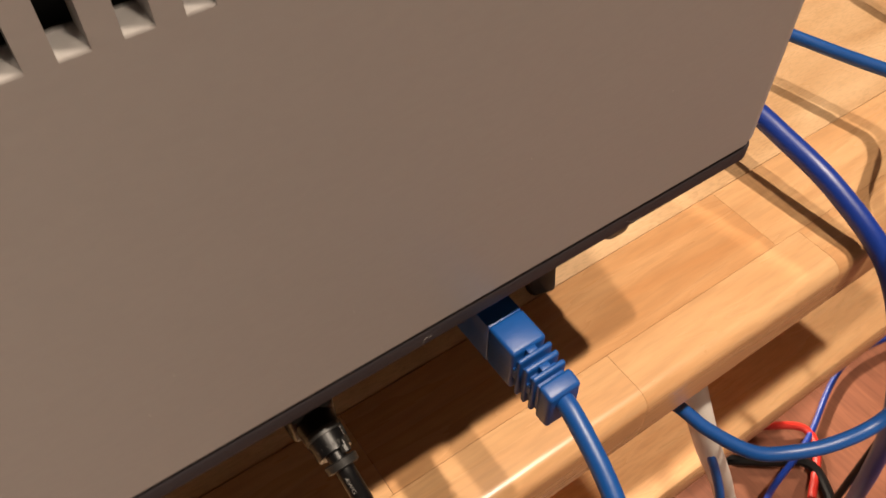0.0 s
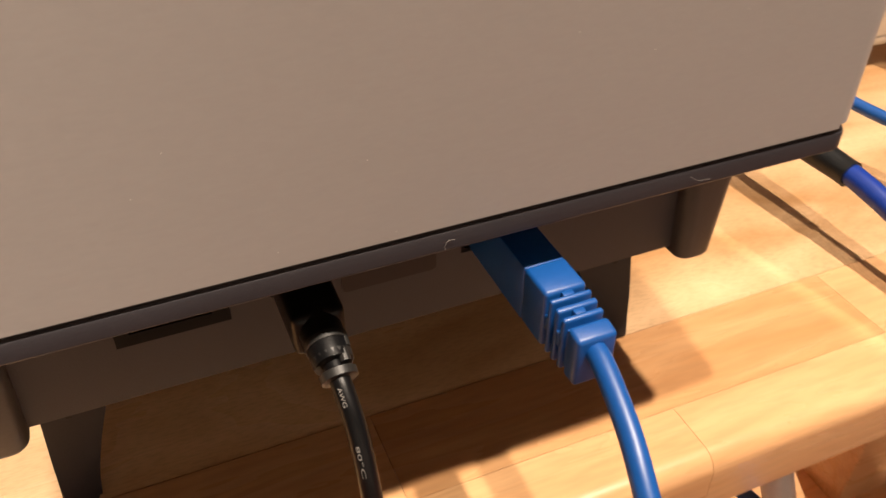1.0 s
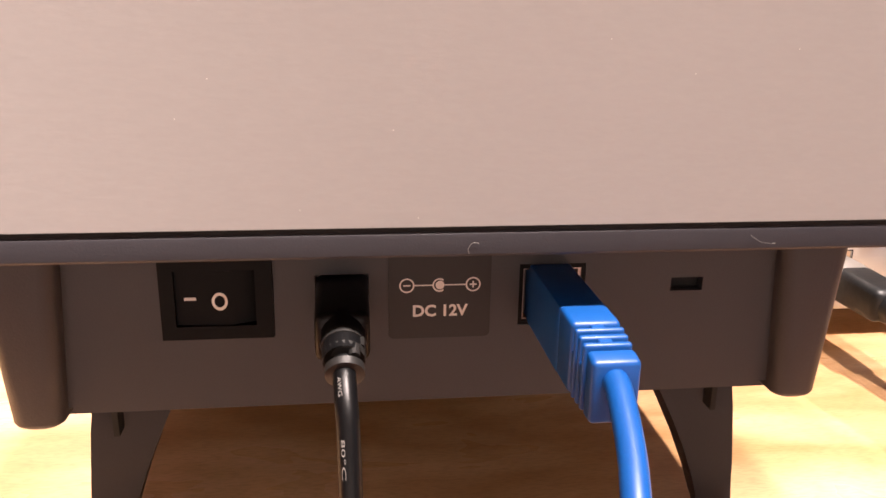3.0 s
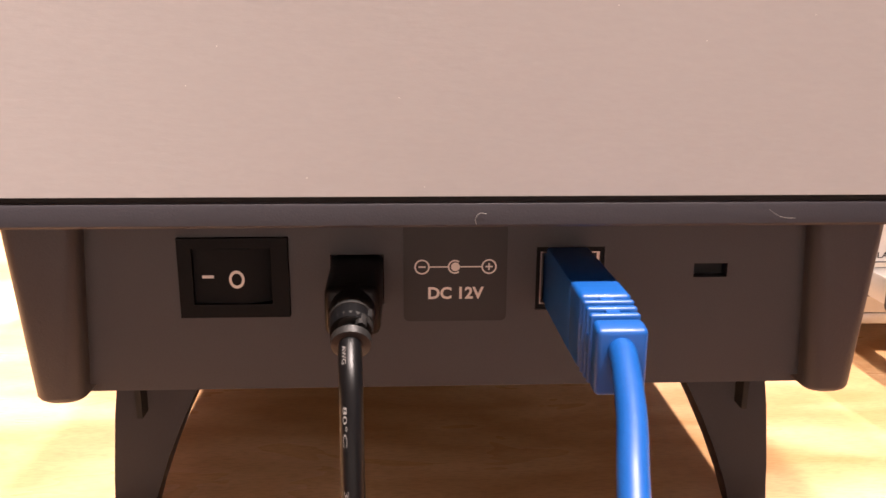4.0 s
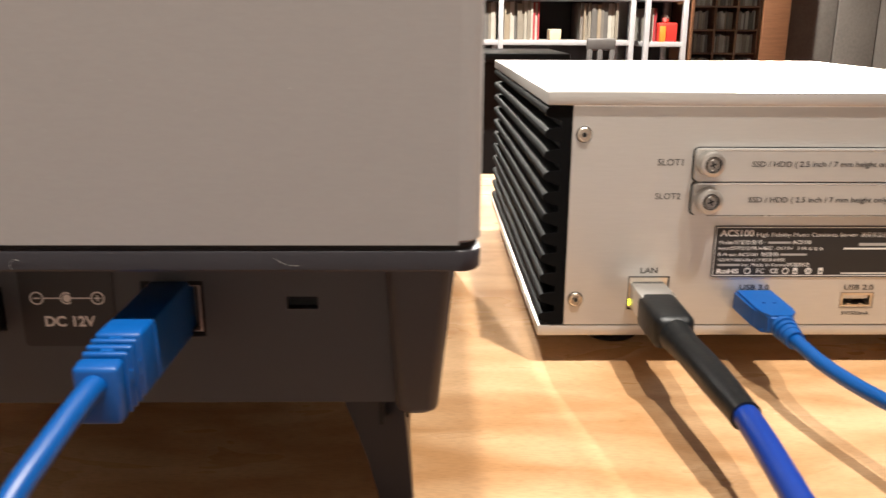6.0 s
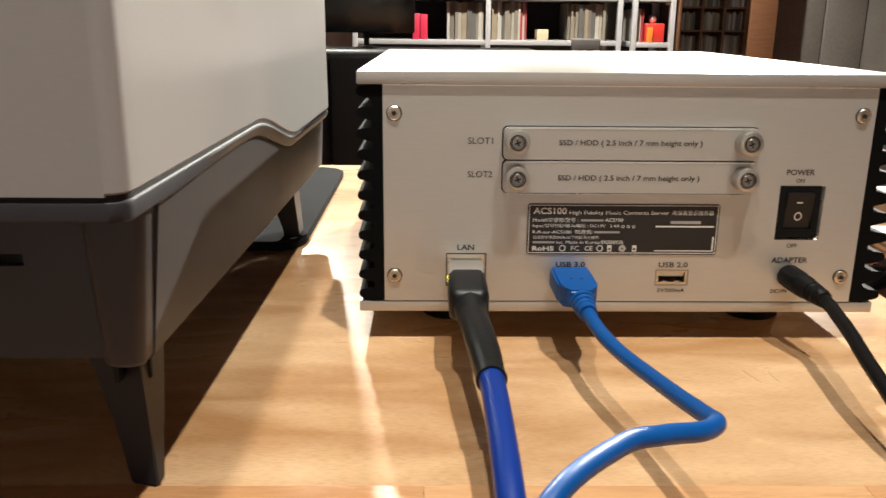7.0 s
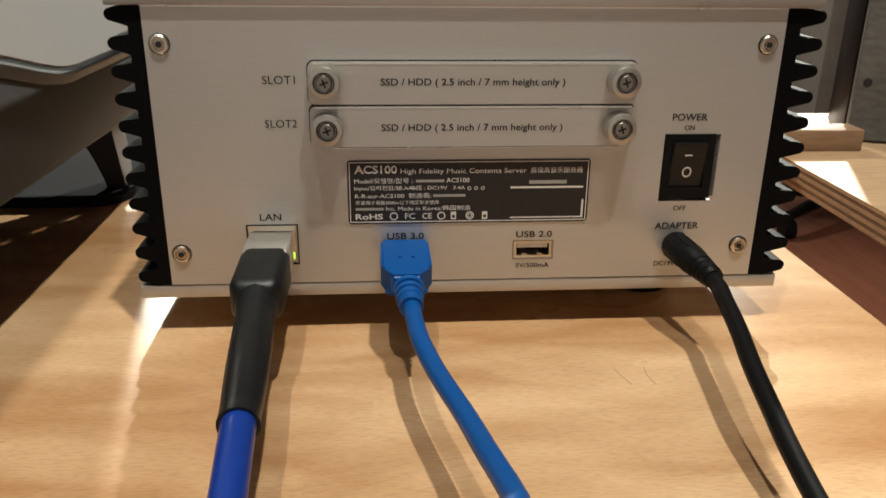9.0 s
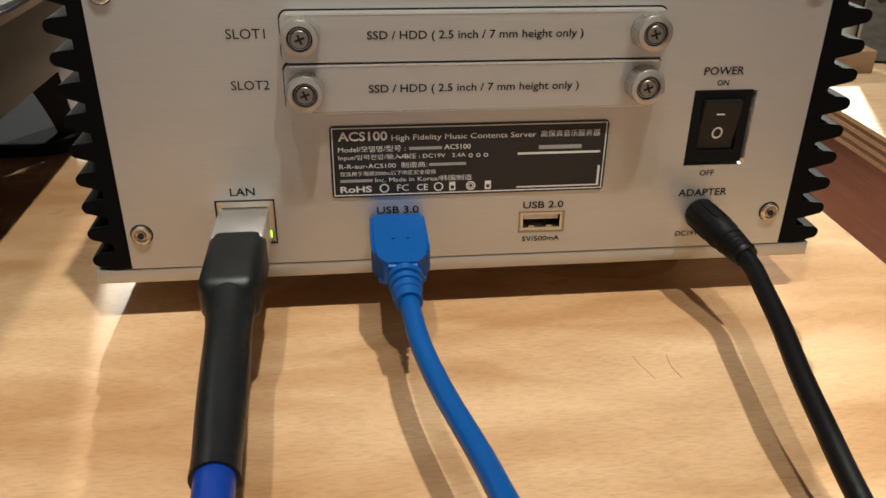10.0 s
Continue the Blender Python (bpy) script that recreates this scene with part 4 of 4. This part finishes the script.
# ---- speaker on its plywood board ----
bench = thing("plywood_stand", (12.5, 7.5, GROUND), "plywood board on a black steel stand", "stand")
bx0, bx1, by0, by1, bz1 = 9.30, 15.5, 1.5, 9.5, -0.15
plies = 7
for k in range(plies):
    za, zb = bz1 - 0.30 * (k + 1) / plies, bz1 - 0.30 * k / plies
    mat = PLY if k == 0 else (PLYB if k % 2 else PLYA)
    part("ply", box(bx0 + 0.004 * (k % 2), bx1, by0 + 0.004 * (k % 2), by1, za, zb), mat, bench)
part("column", cyl((13.2, 7.2, GROUND + 0.3), (13.2, 7.2, bz1 - 0.3), 0.7, 0.7, 24), BLACK, bench, "black steel column")
part("foot_plate", box(10.8, 15.4, 5.0, 9.4, GROUND - 0.06, GROUND + 0.3, 0.08), BLACK, bench, "black foot plate")
SLAB = wood("brown_slab", (0.34, 0.22, 0.13), (0.24, 0.145, 0.08), 0.6, ring=5, along=(5, 30, 30))
solid("wooden_batten", box(8.85, 10.40, 7.24, 7.62, bz1, 0.12, 0.02), SLAB, "brown wooden batten under a paper strip, on the plywood board", "board")
solid("paper_strip", box(8.95, 9.70, 7.26, 7.44, 0.1205, 0.126), PAPER, "white paper strip lying on the batten", "paper")
speaker = thing("loudspeaker", (11.2, 8.0, bz1), "grey textured loudspeaker with black sides and bolts", "loudspeaker")
TOE = radians(-20)


def toed(bm):
    """Turn a piece of the loudspeaker about its front corner, towards the table."""
    for v in bm.verts:
        dx, dy = v.co.x - 10.46, v.co.y - 7.75
        v.co.x, v.co.y = 10.46 + dx * math.cos(TOE) - dy * math.sin(TOE), 7.75 + dx * math.sin(TOE) + dy * math.cos(TOE)
    return bm


part("cabinet", toed(box(10.43, 12.5, 7.90, 9.1, bz1, 6.4, 0.05)), BLACK, speaker)
part("baffle", toed(box(10.46, 12.45, 7.75, 7.905, bz1 + 0.02, 6.35, 0.03)), SPEAKER, speaker, "grey grained front board")
for bx, bz in ((10.60, 0.62), (10.60, 1.75), (10.60, 3.0), (12.3, 0.62), (12.3, 1.75)):
    part("bolt", toed(lathe((bx, 7.75, bz), (0, -1, 0), ((0, 0.055), (0.012, 0.05), (0.012, 0.035)))), HOLE, speaker)
part("driver", toed(lathe((11.45, 7.75, 2.2), (0, -1, 0), ((0, 0.75), (0.06, 0.75), (0.08, 0.7), (0.02, 0.64), (-0.02, 0.2)))), RUBBER, speaker)

# ---- office chair base on the floor ----
chair = thing("swivel_chair", (32.5, 44.5, GROUND), "black swivel chair foot with five casters", "chair")
part("hub", cyl((32.5, 44.5, GROUND + 1.0), (32.5, 44.5, GROUND + 6), 0.6, 0.5), BLACK, chair)
for k in range(5):
    a = radians(214 + 72 * k)
    ex, ey = 32.5 + 5.2 * math.cos(a), 44.5 + 5.2 * math.sin(a)
    part("spoke", cyl((32.5, 44.5, GROUND + 1.8), (ex, ey, GROUND + 1.3), 0.5, 0.32, 10), BLACK, chair)
    part("caster", cyl((ex - 0.35, ey, GROUND + 0.5), (ex + 0.35, ey, GROUND + 0.5), 0.56, 0.56, 18), RUBBER, chair)

# ---- back of the room ----
SH = 70.0


def rack(x0, x1, name_label, uprights, tiers):
    r = thing("shelf_rack", ((x0 + x1) / 2, SH + 3, GROUND), name_label, "shelf")
    for x in uprights:
        part("upright", box(x - 0.22, x + 0.22, SH, SH + 0.5, GROUND, 16, 0.03), SHELFMETAL, r)
        part("upright", box(x - 0.22, x + 0.22, SH + 6.2, SH + 6.7, GROUND, 16, 0.03), SHELFMETAL, r)
    for z in tiers:
        part("board", box(x0, x1, SH + 0.05, SH + 6.6, z - 0.42, z, 0.04), SHELFMETAL, r)
    part("back", box(x0, x1, SH + 6.75, SH + 6.95, GROUND, 16), SHADE, r, "dark back panel")
    return r


rack(-3.2, 20.2, "pale grey metal rack filled with records", (-3.0, 8.55, 20.0), (-12.5, -6.0, 0.88, 4.65, 9.6, 15.4))
rack(21.1, 24.8, "narrow pale grey metal rack with boxes", (21.3, 24.6), (-12.5, -6.0, 0.78, 4.65, 9.6, 15.4))
rnd = random.Random(21)
SPINES = [material("spine", c, 0.7, vary=0.2) for c in ((0.20, 0.17, 0.13), (0.30, 0.27, 0.22), (0.10, 0.09, 0.08), (0.38, 0.35, 0.30), (0.14, 0.12, 0.10), (0.24, 0.19, 0.13))]
REDS = material("red_spine", (0.30, 0.03, 0.035), 0.6, vary=0.1)
CRIMSON = material("crimson_spine", (0.52, 0.02, 0.06), 0.5, vary=0.1)


def spines(x0, x1, z, high, label, mats, wide=(0.16, 0.4)):
    x = x0
    while x < x1:
        w = rnd.uniform(*wide)
        solid("record_sleeve", box(x, min(x + w, x1) - 0.02, SH + 0.5 + rnd.uniform(0, 0.5), SH + 5.8, z, z + high * rnd.uniform(0.93, 1.0)), rnd.choice(mats), label, "record", group="records on the rack", angle=0)
        x += w


solid("box_file", box(2.0, 2.62, SH + 0.5, SH + 5.8, 0.88, 3.05, 0.03), CRIMSON, "crimson box file standing on the rack", "box file", group="crimson box files")
solid("box_file", box(2.66, 3.28, SH + 0.5, SH + 5.8, 0.88, 3.0, 0.03), CRIMSON, "crimson box file standing on the rack", "box file", group="crimson box files")
spines(5.0, 8.2, 0.88, 3.3, "worn record sleeve standing on the rack", SPINES, (0.2, 0.5))
spines(8.9, 11.2, 0.88, 3.3, "record sleeve standing on the rack", SPINES)
spines(11.2, 12.0, 0.88, 3.3, "dark red record sleeve on the rack", [REDS, SPINES[3]], (0.18, 0.3))
spines(15.6, 18.9, 0.88, 3.2, "pale record sleeve standing on the rack", SPINES)
spines(-1.8, 1.6, 4.65, 3.6, "record sleeve standing on the rack", SPINES)
spines(4.0, 16.0, 4.65, 3.6, "record sleeve standing on the rack", SPINES)
solid("small_box", box(12.9, 13.9, SH + 0.6, SH + 2.4, 0.88, 1.8, 0.05), FABRIC, "small cream box on the rack", "box")
spines(21.6, 22.3, 0.78, 2.9, "red record sleeve standing on the rack", [REDS, SPINES[3]], (0.2, 0.3))
solid("red_box", box(22.4, 24.1, SH + 0.5, SH + 3.2, 0.78, 2.4, 0.15, 3), RED, "bright red box with an orange front on the rack", "box")
solid("orange_packet", box(22.5, 23.0, SH + 0.2, SH + 0.5, 0.78, 2.1, 0.04), material("orange_card", (0.75, 0.22, 0.02), 0.5), "orange packet leaning on a red box", "packet")
solid("glass_bulb", lathe((23.2, SH + 1.4, 2.4), (0, 0, 1), ((0, 0.15), (0.15, 0.34), (0.4, 0.42), (0.65, 0.3), (0.75, 0.05)), 18), EDGE, "shiny round lid on a red box", "ornament")

# glazed cabinet beside the racks
cab = thing("glass_cabinet", (28.2, SH + 3, GROUND), "dark glazed cabinet with rows of discs", "cabinet")
part("carcass", pierced(25.1, 31.2, GROUND, 16, SH + 0.2, SH + 6, [(25.4 + 1.93 * i, 27.15 + 1.93 * i, -12 + 1.98 * j, -10.15 + 1.98 * j) for i in range(3) for j in range(14)]), POSTWOOD, cab, "dark wooden compartments")
part("back", box(25.1, 31.2, SH + 6, SH + 6.3, GROUND, 16), SHADE, cab)
for k in range(2):
    part("glass_door", box(25.15 + 3.03 * k, 28.12 + 3.03 * k, SH - 0.15, SH - 0.05, GROUND + 1, 15.9), glass("cabinet_glass"), cab, "dark glass door")
for i in range(3):
    for j in range(4, 11):
        x = 25.42 + 1.93 * i
        row = thing("disc_row", (x + 0.8, SH + 2, -12 + 1.98 * j), "row of disc cases in the cabinet", "discs", "disc rows")
        end = x + rnd.uniform(1.35, 1.7)
        while x < end - 0.1:
            w = rnd.uniform(0.12, 0.28)
            part("disc_case", box(x, x + w - 0.02, SH + 0.7, SH + 4, -12 + 1.98 * j, -12 + 1.98 * j + rnd.uniform(1.35, 1.6)), rnd.choice(SPINES), row, angle=0)
            x += w
solid("wooden_post", box(31.25, 33.55, SH - 0.3, room[3] - 0.05, GROUND, CEILING, 0.05), POSTWOOD, "brown wooden post beside the cabinet", "post", "structure")

# desk, monitor and chairs
desk = thing("desk", (0.5, 43, GROUND), "black desk in front of the racks", "desk")
part("top", box(-8, 9.5, 39.5, 47, 0.45, 0.9, 0.08), BLACK, desk)
for x in (-7.5, 8.4):
    for y in (40, 46):
        part("leg", box(x, x + 0.6, y, y + 0.6, GROUND, 0.45), BLACK, desk)
part("front", box(-6.9, 8.4, 46.0, 46.2, -7, 0.45), SHADE, desk)
mon = thing("monitor", (0.2, 41, 0.9), "black flat screen on a slim stand", "monitor")
part("screen", box(-2.3, 2.72, 40.3, 40.9, 1.80, 5.2, 0.08), SCREEN, mon)
part("neck", cyl((0.18, 41.0, 0.95), (0.18, 41.0, 2.2), 0.14), BLACK, mon)
part("foot", lathe((0.18, 41.0, 0.9), (0, 0, 1), ((0, 0.9), (0.08, 0.85), (0.25, 0.3))), BLACK, mon)
for cx, cy, w, z in ((-3.2, 36.0, 2.0, 0.95), (-0.4, 37.0, 2.6, 1.1)):
    ch = thing("chair", (cx, cy, GROUND), "black upholstered chair at the desk", "chair", "black chairs")
    bm = box(cx - w, cx + w, cy - 0.6, cy + 0.6, z - 7, z, 0.5, 5)
    part("backrest", bm, RUBBER, ch)
    part("seat", box(cx - w, cx + w, cy - 0.3, cy + 5, z - 8.5, z - 7.3, 0.4, 3), RUBBER, ch)
    for dx in (-1, 1):
        for dy in (0.2, 4.4):
            part("leg", cyl((cx + dx * (w - 0.3), cy + dy, GROUND), (cx + dx * (w - 0.3), cy + dy, z - 8.4), 0.25), BLACK, ch)
seat = thing("chair", (16.0, 61, GROUND), "grey wooden chair in front of the rack", "chair")
part("back_rail", box(14.2, 16.4, 60, 60.35, 0.35, 1.25, 0.12, 3), GREYWOOD, seat)
for x in (14.25, 15.05, 15.95):
    part("back_post", box(x, x + 0.4, 60, 60.35, -7.5, 0.5, 0.08), GREYWOOD, seat)
part("seat", box(13.9, 16.7, 60, 66, -7.6, -7.0, 0.15, 2), GREYWOOD, seat)
for x in (14.0, 16.1):
    for y in (60.1, 65.3):
        part("leg", box(x, x + 0.45, y, y + 0.45, GROUND, -7.6), GREYWOOD, seat)
arm = thing("armchair", (-8.2, 58, GROUND), "cream upholstered chair with thin wooden legs", "chair")
part("back", box(-9.6, -7.0, 58, 58.9, 0.4, 6.0, 0.35, 4), FABRIC, arm)
part("seat", box(-9.8, -6.9, 54.5, 58.4, -0.3, 0.5, 0.3, 3), FABRIC, arm)
for x in (-9.5, -7.2):
    for y in (54.8, 58.2):
        part("leg", cyl((x, y, GROUND), (x, y, -0.2), 0.2, 0.28), POSTWOOD, arm)
solid("pillar", box(-6.9, -6.4, 56, 57, GROUND, CEILING), BLACK, "slim black pillar", "pillar", "structure")
